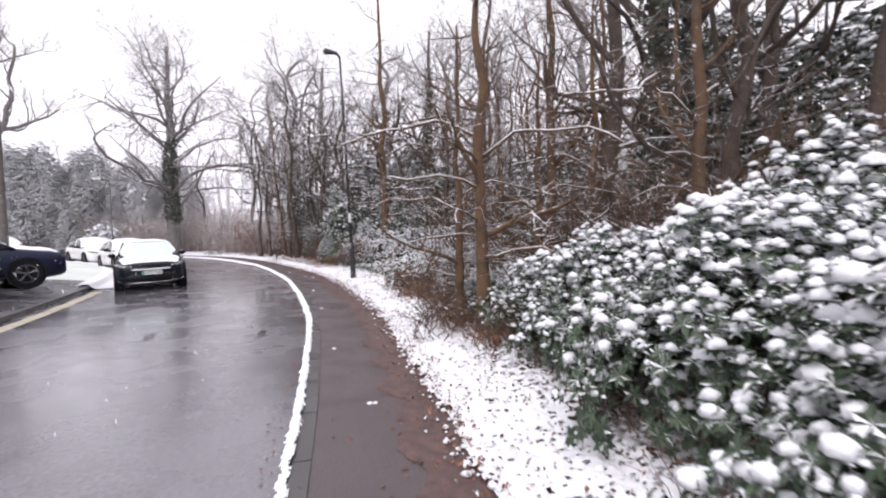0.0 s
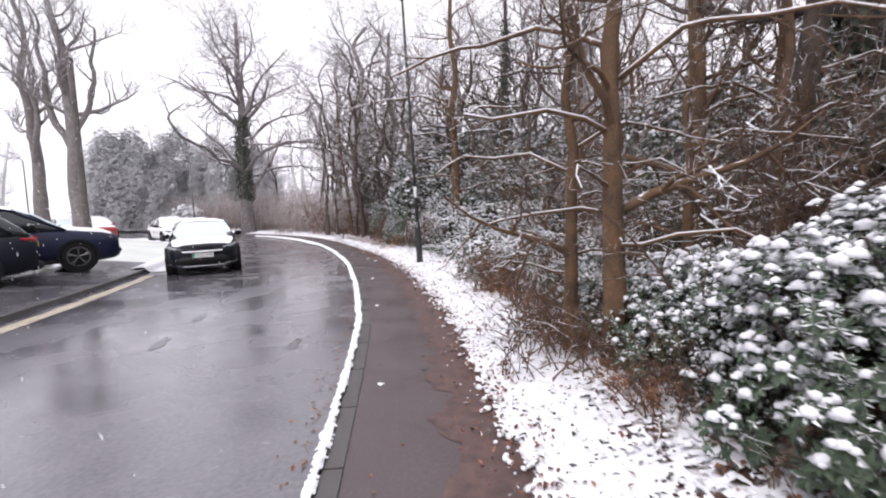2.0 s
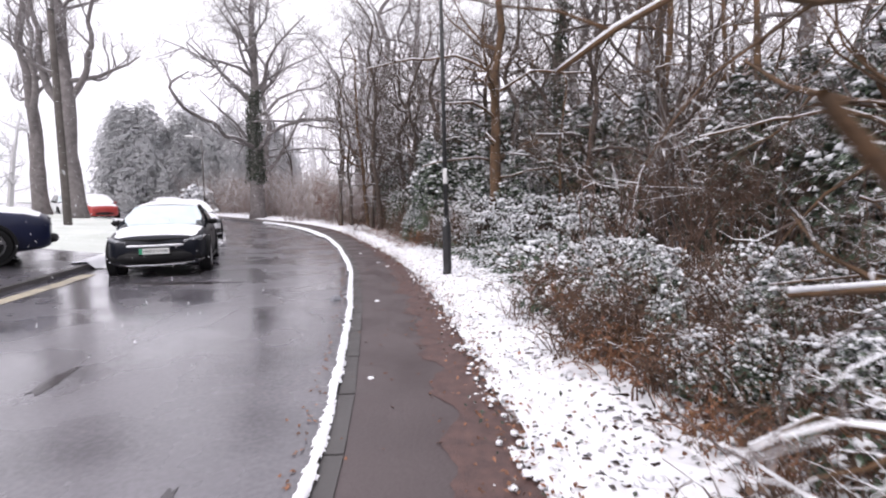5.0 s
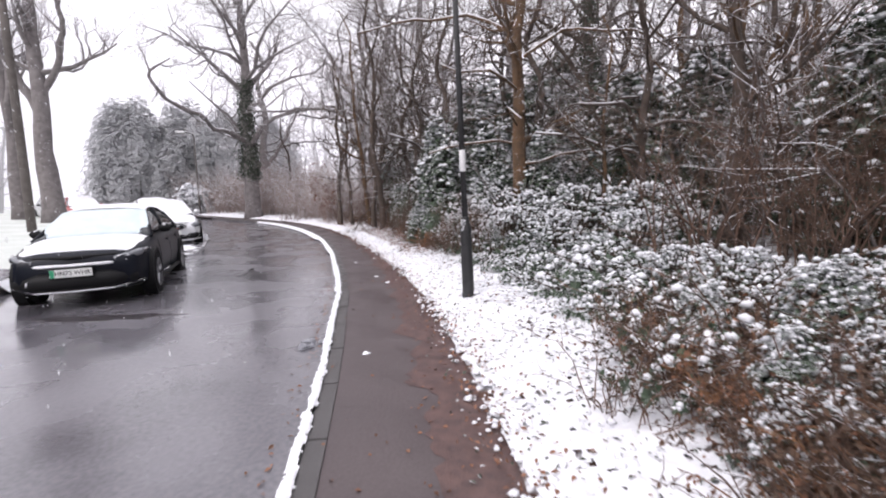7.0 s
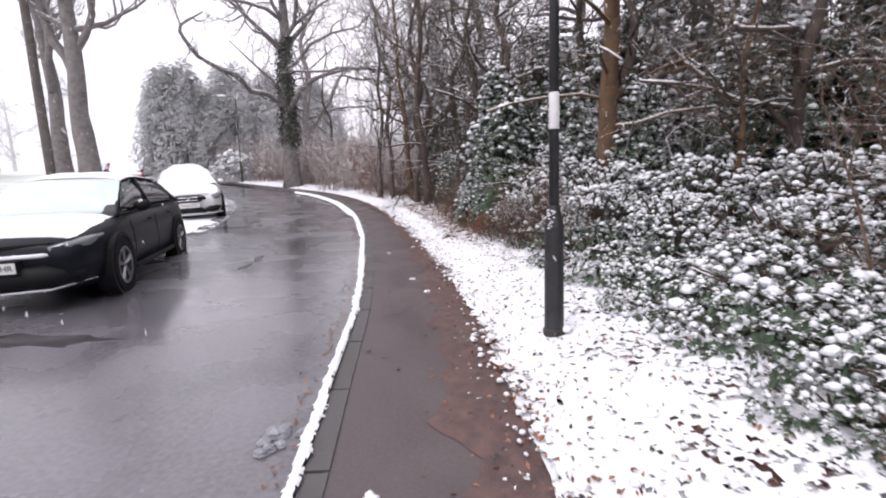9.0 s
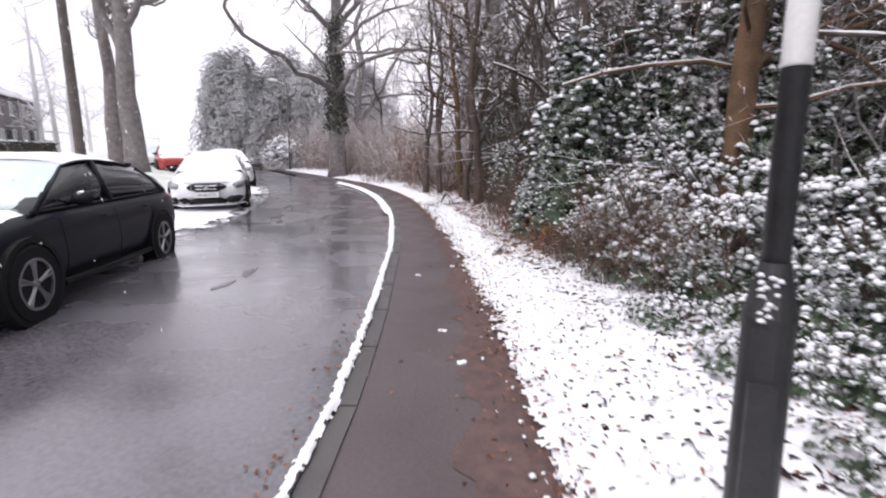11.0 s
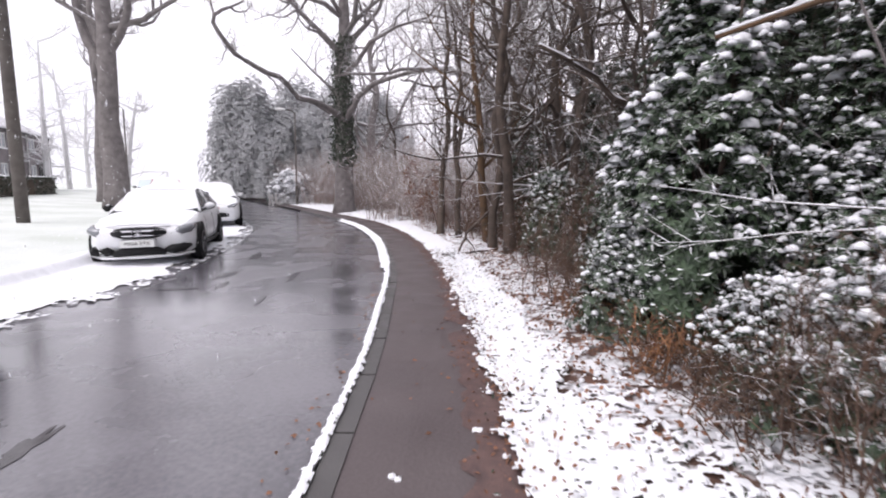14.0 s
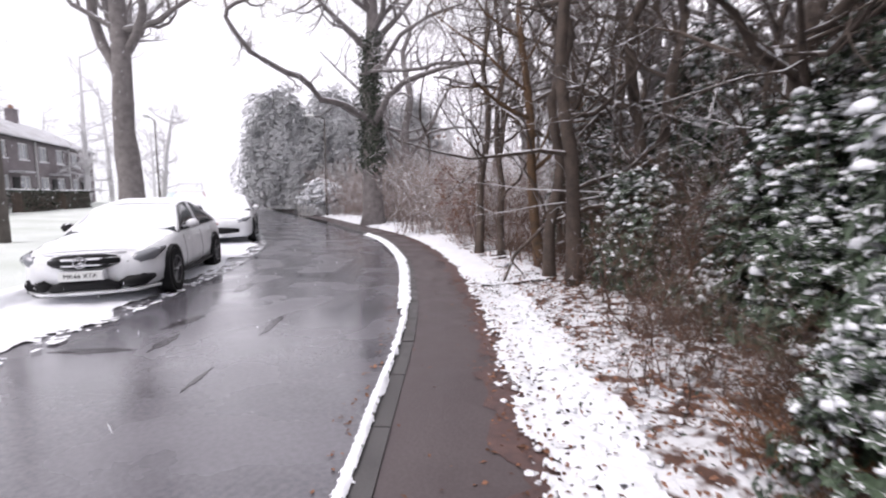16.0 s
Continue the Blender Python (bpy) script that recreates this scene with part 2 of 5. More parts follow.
def path_edge(a):
    """How far from the kerb line the snow begins beside the path."""
    return float(np.interp(a - START, (0, 9, 13, 16, 20, 24, 30), (1.28, 1.28, 1.38, 1.28, 1.12, 1.02, 1.0)))


START = float(ALONG[np.argmin(np.abs(LINE_XY[:, 1] + 0.0))])  # along the line, abreast of the walk's start


def strip(name, offsets, material, a0, a1, step, label="", raise_by=0.0, ragged=None, rough=0.0):
    """A band of ground between offsets from the kerb line; offsets: (aside, height) pairs."""
    sh = Shape()
    n = int((a1 - a0) / step)
    rows = len(offsets)
    for i in range(n + 1):
        a = a0 + (a1 - a0) * i / n
        for j, (s, z) in enumerate(offsets):
            if ragged and j in ragged:
                s += ragged[j] * (noise.noise((a * 2.2, j * 7.0, 0)) + 0.6 * noise.noise((a * 7, j * 7.0, 3)))
            p = place(a, s)
            sh.v.append((p.x, p.y, (level(s) if z is None else z) + raise_by + rough * noise.noise((p.x * 3, p.y * 3, 0))))
    for i in range(n):
        for j in range(rows - 1):
            k = i * rows + j
            sh.f.append((k, k + rows, k + rows + 1, k + 1))
    ob = sh.done(name, material)
    return tagged(ob, label, kind="structure")


# ---- ground ----
def ground_sheet():
    xs = np.concatenate([np.linspace(-1500, -150, 10), np.linspace(-120, -45, 16), np.arange(-42, 16, 0.8), np.linspace(18, 100, 20), np.linspace(200, 1500, 8)])
    ys = np.concatenate([np.linspace(-1500, -100, 8), np.linspace(-60, -8, 14), np.arange(-6, 46, 0.8), np.linspace(48, 120, 20), np.linspace(180, 1500, 8)])
    sh = Shape()
    for y in ys:
        for x in xs:
            s, _ = aside(x, y)
            z = level(s) - 0.03
            if -1.9 < s < ROAD_W + 2.6:
                z -= 0.22
            sh.v.append((x, y, z + (0.05 * noise.noise((x * 0.6, y * 0.6, 0)) if s < -3.2 else 0)))
    w = len(xs)
    for i in range(len(ys) - 1):
        for j in range(w - 1):
            sh.f.append((i * w + j, i * w + j + 1, (i + 1) * w + j + 1, (i + 1) * w + j))
    ob = sh.done("ground", WOODS, smooth=True)
    ob.data.materials.append(GRASS)
    k = 0
    for i in range(len(ys) - 1):
        for j in range(w - 1):
            if aside(xs[j], ys[i])[0] > 0:
                ob.data.polygons[k].material_index = 1
            k += 1
    return tagged(ob, "snow-dusted woodland and grass ground", kind="structure")


ground_sheet()
A0, A1 = START - 45, float(ALONG[-1]) - 5
strip("road", [(0.03, -0.085), (1, None), (2.5, None), (4, None), (5.2, None), (ROAD_W - 0.01, None), (ROAD_W + 0.08, level(ROAD_W - 0.01))], ASPHALT, A0, A1, 0.7, "wet dark asphalt road with puddles")
strip("yellow_line", [(ROAD_W - 0.50, level(ROAD_W - 0.50)), (ROAD_W - 0.22, level(ROAD_W - 0.22))], YELLOW, START - 30, START + 17.5, 0.5, "faded yellow line and slush along the road edge", raise_by=0.008, ragged={0: 0.07, 1: 0.05})
strip("pavement", [(-1.7, -0.03), (-1.4, 0.0), (-0.9, 0.004), (-0.5, 0.006), (-0.13, 0.0)], PATH, A0, A1, 0.6, "wet reddish-brown tarmac footpath")
strip("path_edge", [(-1.5, 0.001), (-1.1, 0.0045), (-0.85, 0.0058)], STAINED, A0, START + 40, 0.08, "path edge stained russet by trodden leaves", raise_by=0.004, ragged={2: 0.22})
strip("verge", [(-4.4, None), (-3.4, None), (-2.85, None), (-2.2, None), (-1.6, None), (-1.3, 0.012)], LITTER, A0, START + 60, 0.25, "leaf litter verge beside the path", ragged={5: 0.05}, rough=0.03)
strip("verge_far", [(ROAD_W - 0.02, level(ROAD_W + 0.01) - 0.11), (ROAD_W, None), (ROAD_W + 0.12, None), (ROAD_W + 1.0, None), (ROAD_W + 2.0, None), (ROAD_W + 4, None), (ROAD_W + 9, None)],
      GRASS, START + 20.5, A1, 0.7, "snow-covered grass verge across the road", raise_by=0.01)
strip("pavement_far", [(ROAD_W - 0.02, level(ROAD_W + 0.01) - 0.11), (ROAD_W, level(ROAD_W + 0.1) - 0.02), (ROAD_W + 0.14, None), (ROAD_W + 1.0, None), (ROAD_W + 2.0, None), (ROAD_W + 4, None), (ROAD_W + 9, None)],
      ASPHALT, A0, START + 20.5, 0.7, "wet asphalt forecourt across the road", raise_by=0.012)


# ---- kerb and snow ----
def kerb_stones():
    """Kerb stones set end to end along the path."""
    holder = new("kerb")
    tagged(holder, "row of wet grey kerb stones along the road", kind="structure")
    sh = Shape()
    sh.box((0, 0, -0.1), (0.135, 0.908, 0.2), top=0.985)
    first = sh.done("kerb_stone", KERB, holder)
    a = START - 4
    k = 0
    while a < START + 45:
        p, q = place(a, -0.09), place(a + 0.915, -0.09)
        ob = first if k == 0 else new("kerb_stone", first.data)
        ob.parent = holder
        ob.matrix_world = pose((p.x + q.x) / 2, (p.y + q.y) / 2, 0.012 + 0.004 * noise.noise((a, 0, 0)), 0, 0, math.degrees(math.atan2(q.y - p.y, q.x - p.x)) - 90)
        a += 0.915
        k += 1


kerb_stones()


def snow_band(name, label, lo, hi, a0, a1, step_a, step_s, thick, edge, hole, base_of, grain=1.0):
    """A thin snow cover with a ragged edge and gaps, as a lumpy sheet with depth."""
    sh = Shape()
    na, ns = int((a1 - a0) / step_a), max(2, int((hi - lo) / step_s))
    index = {}
    keep = []

    def vert(i, j):
        if (i, j) not in index:
            a, s = a0 + i * step_a, lo + j * step_s
            p = place(a, s)
            x, y = p.x + 0.75 * step_s * noise.noise((a * 37, s * 37, 1)), p.y + 0.75 * step_s * noise.noise((a * 37, s * 37, 5))
            rim = min(1.0, min(j, ns - j) / 2.0)
            z = base_of(s) + thick * (0.35 + 0.65 * rim) * (0.75 + 0.6 * noise.noise((x * 4, y * 4, 2)) + 0.45 * noise.noise((x * 13, y * 13, 2)))
            index[i, j] = len(sh.v)
            sh.v.append((x, y, z))
        return index[i, j]

    for i in range(na):
        for j in range(ns):
            a, s = a0 + (i + 0.5) * step_a, lo + (j + 0.5) * step_s
            into = min(s - lo, hi - s)
            rag = edge * (0.5 + 0.5 * noise.noise((a * 1.7, s, 0)) + 0.7 * noise.noise((a * 8, s * 8, 4)) + 0.5 * noise.noise((a * 24, s * 24, 3)))
            gap = 0.7 / grain * noise.noise((a * 2.1, s * 2.1, 9)) + 0.8 * noise.noise((a * 9 * grain, s * 9 * grain, 7)) + 0.5 * noise.noise((a * 21 * grain, s * 21 * grain, 2))
            if into > rag and gap < hole(s, a):
                sh.f.append((vert(i, j), vert(i + 1, j), vert(i + 1, j + 1), vert(i, j + 1)))
    ob = sh.done(name, SNOW, smooth=True)
    if grain > 1:
        return tagged(ob, label, "snow", kind="stuff")
    return tagged(ob, label, kind="structure")


snow_band("snow_kerb_line", "ridge of white snow lying along the kerb", -0.045, 0.09, START - 4, START + 26, 0.025, 0.015, 0.04, 0.035, lambda s, a: 0.95, lambda s: -0.06 if s > 0.02 else 0.012)
snow_band("snow_kerb_line_far", "ridge of white snow lying along the kerb", -0.06, 0.15, START + 26, START + 38, 0.08, 0.04, 0.05, 0.03, lambda s, a: 1.2, lambda s: -0.06 if s > 0.02 else 0.012)
snow_band("snow_verge", "trodden white snow over leaf litter on the verge", -4.0, -0.95, START - 2, START + 27, 0.026, 0.026, 0.035, 0.05, lambda s, a: -9 if s > -path_edge(a) + 0.12 * noise.noise((a * 1.7, s, 0)) + 0.10 * noise.noise((a * 8, s * 8, 4)) + 0.05 * noise.noise((a * 24, s * 24, 3)) else (0.5 if s > -1.6 else 0.5 - (0.3 if 9 < a - START < 19 else 0.5) * (-1.6 - s)) - (1.1 * min(1.0, max(0.0, (a - START - 19.5) / 2)) if s < -1.75 + 0.35 * noise.noise((a * 1.3, 0, 6)) else 0), lambda s: max(level(s), 0.008) + 0.006, grain=1.8)
snow_band("snow_verge_far", "white snow over the far verge", -2.6, -0.95, START + 27, START + 60, 0.14, 0.12, 0.05, 0.15, lambda s, a: 0.7 if s > -1.8 else 0.3, lambda s: level(s) + 0.01)
snow_band("snow_gutter", "slushy white snow along the far gutter", 2.7, ROAD_W + 0.4, START + 18.5, START + 48, 0.06, 0.06, 0.022, 0.04,
          lambda s, a: 1.6 if s > min(5.0, max(4.1, 4.5 - 0.19 * (a - START - 22))) + 0.45 * noise.noise((a * 0.8, 0, 0)) else -1.2 if s < max(3.75, 4.1 - 0.19 * (a - START - 22)) else -0.1, lambda s: level(min(s, ROAD_W - 0.01)) + 0.004 if s < ROAD_W - 0.15 else level(ROAD_W - 0.01) + 0.004 + 0.145 * min(1.0, (s - ROAD_W + 0.15) / 0.17))


# ---- plants ----
def unit(rng, up=0.0):
    while True:
        v = Vector((rng.uniform(-1, 1), rng.uniform(-1, 1), rng.uniform(-1, 1)))
        if 0.05 < v.length < 1:
            v.normalize()
            v.z += up
            return v.normalized()


def grow(levels, sh, p, d, length, r, rng, rise, wander, kids, split, least=0.004):
    """A limb and what grows from it; sh: one Shape for each order of branch."""
    order = len(sh) - levels
    n = 5 if levels > 2 else 4 if levels == 2 else 2
    pts, radii = [p.copy()], [r]
    for i in range(n):
        d = (d + unit(rng) * wander + Vector((0, 0, rise))).normalized()
        p = p + d * (length / n)
        pts.append(p.copy())
        radii.append(r * (1 - 0.8 * (i + 1) / n))
    sh[order].tube(pts, radii, (6, 5, 4, 3, 3)[min(order + 1, 4)], cap=False)
    if levels <= 1:
        return
    for k in range(kids[order]):
        t = rng.uniform(0.2, 1.0) * n
        i = min(int(t), n - 1)
        q = pts[i].lerp(pts[i + 1], t - i)
        axis = (pts[i + 1] - pts[i]).normalized()
        out = unit(rng, 0.15)
        e = (axis * (1 - split) + (out - axis * out.dot(axis)).normalized() * split * 1.3).normalized()
        grow(levels - 1, sh, q, e, length * rng.uniform(0.35, 0.62) * (1.1 - 0.4 * t / n), max(radii[i] * 0.55, least), rng, rise, wander * 1.15, kids, split, least)


def bare_tree(name, label, seed, height, radius, first, limbs, bark, twigs, lean=(0, 0), kids=(7, 6, 5), limb_len=0.45, rise=0.08, wander=0.28, ivy=0, ivy_span=(0.0, 0.8), sway=0.25, least=0.004, group="", limb_list=(), snow_limbs=False):
    """A leafless tree: trunk, limbs and twigs. first: height of the lowest limb."""
    rng = random.Random(seed)
    ob = thing(name, label, "tree", group=group)
    trunk = Shape()
    n = 9
    pts, radii = [], []
    for i in range(n + 1):
        t = i / n
        pts.append(Vector((lean[0] * t * height + sway * rng.uniform(-1, 1) * t, lean[1] * t * height + sway * rng.uniform(-1, 1) * t, height * t - 0.15)))
        radii.append(radius * (1.0 - 0.78 * t) * (1.28 if i == 0 else 1))
    fine = smooth_line([tuple(p) for p in pts], height / 24)
    fr = [radius * (1 - 0.78 * k / (len(fine) - 1)) * (1 + 0.35 * math.exp(-k * 0.9)) * (1 + 0.06 * rng.uniform(-1, 1)) for k in range(len(fine))]
    trunk.tube(fine, fr, 10)
    trunk.done("trunk", bark, ob, smooth=True)
    orders = [Shape() for _ in range(len(kids) + 1)]
    for k in range(limbs):
        h = first + (height * 0.97 - first) * (k + rng.random() * 0.6) / limbs
        t = h / height
        i = min(int(t * (len(fine) - 1)), len(fine) - 2)
        a = rng.uniform(0, 2 * math.pi)
        d = Vector((math.cos(a), math.sin(a), rng.uniform(0.15, 0.8))).normalized()
        grow(len(orders), orders, fine[i].copy(), d, height * limb_len * (1.15 - 0.75 * t) * rng.uniform(0.7, 1.2), fr[i] * rng.uniform(0.35, 0.6), rng, rise, wander, kids, 0.62, least)
    ridge = Shape()
    for pts3, r in limb_list:
        line = smooth_line(pts3, 0.5)
        jag = [p + Vector((noise.noise(p * 0.9), noise.noise(p * 0.9 + Vector((9, 0, 0))), noise.noise(p * 0.9 + Vector((0, 9, 0))))) * 0.28 for p in line]
        orders[0].tube(jag, [r * (1 - 0.75 * k / len(jag)) for k in range(len(jag))], 7)
        if snow_limbs:
            ridge.tube([p + Vector((0, 0, r * 0.75 * (1 - 0.75 * k / len(jag)) + 0.012)) for k, p in enumerate(jag)], [(0.25 + 0.75 * abs(noise.noise(p * 3.1))) * (0.8 * r * (1 - 0.75 * k / len(jag)) + 0.012) for k, p in enumerate(jag)], 6)
        for q in jag[len(jag) // 3::2]:
            grow(len(orders) - 1, orders[1:] , q.copy(), unit(rng, 0.2), rng.uniform(1.0, 2.2), r * 0.3, rng, rise, wander, kids, 0.62, least)
    if ridge.v:
        tagged(ridge.done("limb_snow", SNOW, ob, "ridges of snow along the limbs", smooth=True), kind="stuff")
    crown = Shape()
    for o in orders[:2]:
        crown.add(o.v, o.f)
    tagged(crown.done("crown", bark, ob, smooth=True), kind="stuff")
    rest = Shape()
    for o in orders[2:]:
        rest.add(o.v, o.f)
    tagged(rest.done("twig_growth", twigs, ob), kind="stuff")
    if ivy:
        iv = Shape()
        for k in range(ivy):
            t = ivy_span[0] + (ivy_span[1] - ivy_span[0]) * rng.random() ** 1.1
            i = min(int(t * (len(fine) - 1)), len(fine) - 2)
            out = Vector((rng.uniform(-1, 1), rng.uniform(-1, 1), rng.uniform(-0.2, 0.3))).normalized()
            p = fine[i].lerp(fine[i + 1], rng.random()) + out * (fr[i] + rng.uniform(0, 0.35) * (1 if rng.random() < 0.4 else 0.4))
            iv.leaf(p, unit(rng, -0.3), out, rng.uniform(0.1, 0.2), rng.uniform(0.08, 0.15))
        tagged(iv.done("ivy", IVY, ob, "dark ivy clinging to the trunk"), kind="stuff")
    return ob


def evergreen_bush(name, label, seed, size, whorls, leaf_len, snow, material=None, hang=0.25, stems=9, category="bush", group="", leaf_w=0.36, ground_cut=0.0):
    """A broad-leaved evergreen: stems, whorls of long leaves and caps of snow on those that face up."""
    rng = random.Random(seed)
    ob = thing(name, label, category, group=group)
    st, lv, sn = Shape(), Shape(), Shape()
    rx, ry, h = size
    for k in range(stems):
        a = rng.uniform(0, 6.28)
        q = Vector((rx * 0.75 * math.cos(a) * rng.random(), ry * 0.75 * math.sin(a) * rng.random(), h * rng.uniform(0.5, 0.9)))
        mid = q * 0.5 + Vector((rng.uniform(-0.15, 0.15), rng.uniform(-0.15, 0.15), 0.0))
        st.tube([(q.x * 0.15, q.y * 0.15, -0.05), mid, q], [0.028, 0.02, 0.009], 5)
    for k in range(whorls):
        a, u = rng.uniform(0, 6.28), rng.uniform(-0.15, 1.0)
        c = math.sqrt(max(0, 1 - max(u, 0) ** 2))
        lump = 0.78 + 0.34 * noise.noise((math.cos(a) * c * 2.3 + seed, math.sin(a) * c * 2.3, u * 2.3)) + rng.uniform(-0.22, 0.1)
        p = Vector((rx * c * math.cos(a) * lump, ry * c * math.sin(a) * lump, h * (0.12 + 0.88 * max(u, -0.1)) * (0.6 + 0.4 * lump) + rng.uniform(-0.05, 0.05)))
        if p.z < ground_cut + 0.06:
            p.z = ground_cut + 0.06 + rng.random() * 0.12
        out = Vector((math.cos(a) * c, math.sin(a) * c, max(u, 0) + 0.45)).normalized()
        one = out.cross(Vector((0.2, 0.4, 0.9))).normalized()
        two = out.cross(one)
        m = rng.randint(6, 8)
        turn = rng.random() * 6.28
        L = leaf_len * rng.uniform(0.7, 1.2)
        for j in range(m):
            w = turn + 6.283 * j / m
            d = (one * math.cos(w) + two * math.sin(w) + out * (hang + rng.uniform(-0.35, 0.3))).normalized()
            d.z -= 0.12
            lv.leaf(p, d.normalized(), out, L * rng.uniform(0.8, 1.1), L * leaf_w)
        if u > 0.05 and rng.random() < snow * (0.5 + 0.6 * u):
            sn.blob(p + out * 0.01 + Vector((0, 0, 0.01)), L * rng.uniform(0.35, 0.8), 0.75, rng)
            for _ in range(rng.randint(0, 3)):
                sn.blob(p + Vector((rng.uniform(-1, 1), rng.uniform(-1, 1), 0.05)) * L * 0.6, L * rng.uniform(0.18, 0.42), 0.75, rng)
    tagged(st.done("woody_growth", BARK, ob), kind="stuff")
    tagged(lv.done("foliage", material or LEAF, ob), kind="stuff")
    if sn.v:
        tagged(sn.done("snow_cover", SNOW, ob, "clumps of fresh white snow", smooth=True), kind="stuff")
    return ob


def thicket(name, label, seed, size, stems, height, material, leaves=0, leaf_material=None, arch=0.6, category="undergrowth", side_twigs=4, thin=0.007, leaf_size=0.1):
    """Tangled thin stems with side twigs and a few held leaves."""
    rng = random.Random(seed)
    ob = thing(name, label, category)
    st, lv = Shape(), Shape()
    for k in range(stems):
        p = Vector((rng.uniform(-1, 1) * size[0], rng.uniform(-1, 1) * size[1], -0.05))
        h = height * rng.uniform(0.4, 1.1)
        d = Vector((rng.uniform(-1, 1) * arch, rng.uniform(-1, 1) * arch, 1)).normalized()
        pts = [p.copy()]
        for i in range(4):
            d = (d + unit(rng) * 0.3 - Vector((0, 0, 0.12 * arch * i))).normalized()
            p = p + d * h / 4
            p.z = max(p.z, 0.03)
            pts.append(p.copy())
        r = thin * rng.uniform(0.6, 1.6)
        st.tube(pts, [r, r * 0.85, r * 0.7, r * 0.5, r * 0.3], 3, cap=False)
        for j in range(side_twigs):
            i = rng.randint(1, 3)
            q = pts[i].lerp(pts[i + 1], rng.random())
            e = unit(rng, 0.3)
            f = q + e * h * rng.uniform(0.12, 0.3)
            st.tube([q, (q + f) / 2 + unit(rng) * 0.02, f], [r * 0.55, r * 0.4, r * 0.25], 3, cap=False)
            for _ in range(leaves):
                w = q.lerp(f, rng.random())
                lv.leaf(w, unit(rng, -0.2), unit(rng, 0.6), leaf_size * rng.uniform(0.5, 1.0), leaf_size * rng.uniform(0.3, 0.6))
    tagged(st.done("stem_growth", material, ob), kind="stuff")
    if lv.v:
        tagged(lv.done("foliage", leaf_material or LEAF_DRY, ob), kind="stuff")
    return ob


def put(ob, x, y, turn=0.0, scale=1.0, copy=True, dz=0.0, tilt=(0, 0)):
    m = pose(x, y, ground_z(x, y) + dz, tilt[0], tilt[1], turn)
    made = copy_thing(ob, m) if copy else ob
    if not copy:
        made.matrix_basis = m
    made.scale = (scale, scale, scale)
    return made



def twiggy_shrub(name, label, seed, stems, height, spread, bark, twigs, kids=(7, 5), r=0.03, category="shrub"):
    """A many-stemmed leafless shrub."""
    rng = random.Random(seed)
    ob = thing(name, label, category)
    orders = [Shape() for _ in range(len(kids) + 1)]
    for k in range(stems):
        a, q = rng.uniform(0, 6.28), spread * rng.random() ** 0.6
        p = Vector((q * math.cos(a), q * math.sin(a), -0.08))
        d = Vector((0.45 * math.cos(a) * q / spread + rng.uniform(-0.2, 0.2), 0.45 * math.sin(a) * q / spread + rng.uniform(-0.2, 0.2), 1)).normalized()
        grow(len(orders), orders, p, d, height * rng.uniform(0.55, 1.1), r * rng.uniform(0.5, 1.2), rng, 0.05, 0.3, kids, 0.55)
    tagged(orders[0].done("stem_growth", bark, ob, smooth=True), kind="stuff")
    rest = Shape()
    for o in orders[1:]:
        rest.add(o.v, o.f)
    tagged(rest.done("twig_growth", twigs, ob), kind="stuff")
    return ob


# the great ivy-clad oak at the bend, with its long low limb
oak = bare_tree("oak_tree", "huge bare oak with ivy-clad trunk and long bent limb", 3, 16, 0.50, 7.6, 17, OAK_BARK, FROST_HAZED, kids=(7, 6, 4), limb_len=0.6, wander=0.42, ivy=3000, ivy_span=(0.17, 0.55), sway=0.2, least=0.012,
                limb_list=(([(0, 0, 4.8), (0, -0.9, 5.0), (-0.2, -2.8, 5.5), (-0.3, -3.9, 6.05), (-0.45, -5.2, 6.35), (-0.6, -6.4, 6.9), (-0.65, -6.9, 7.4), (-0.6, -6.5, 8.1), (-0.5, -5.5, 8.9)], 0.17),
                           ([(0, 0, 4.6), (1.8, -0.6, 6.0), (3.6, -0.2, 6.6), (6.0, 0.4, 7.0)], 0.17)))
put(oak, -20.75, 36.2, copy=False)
left_tree = bare_tree("tall_tree", "tall bare tree with grey trunk on the snowy verge", 8, 18, 0.50, 8.3, 15, OAK_BARK, FROST_HAZED, lean=(-0.02, 0.01), kids=(7, 6, 4), least=0.011, limb_len=0.3, rise=0.34, wander=0.38, sway=0.55,
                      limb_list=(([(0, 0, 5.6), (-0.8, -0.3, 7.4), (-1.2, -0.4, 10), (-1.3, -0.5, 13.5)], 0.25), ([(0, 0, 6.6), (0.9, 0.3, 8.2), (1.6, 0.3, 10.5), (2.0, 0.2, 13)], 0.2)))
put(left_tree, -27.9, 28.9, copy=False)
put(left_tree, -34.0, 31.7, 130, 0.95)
oak2 = bare_tree("oak_tree", "bare spreading oak with snow-lined crooked limbs", 21, 15, 0.42, 3.5, 16, OAK_BARK, FROST_HAZED, kids=(7, 6, 4), limb_len=0.6, wander=0.42, sway=0.6, least=0.011,
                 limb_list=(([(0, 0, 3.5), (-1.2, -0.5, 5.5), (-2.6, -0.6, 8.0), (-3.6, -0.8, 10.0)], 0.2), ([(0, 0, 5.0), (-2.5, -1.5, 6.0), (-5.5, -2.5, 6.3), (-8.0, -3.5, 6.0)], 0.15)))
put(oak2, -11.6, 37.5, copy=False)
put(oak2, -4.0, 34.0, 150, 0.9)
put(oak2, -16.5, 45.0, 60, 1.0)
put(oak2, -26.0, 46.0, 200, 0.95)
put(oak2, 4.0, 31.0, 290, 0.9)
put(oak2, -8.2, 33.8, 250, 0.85)
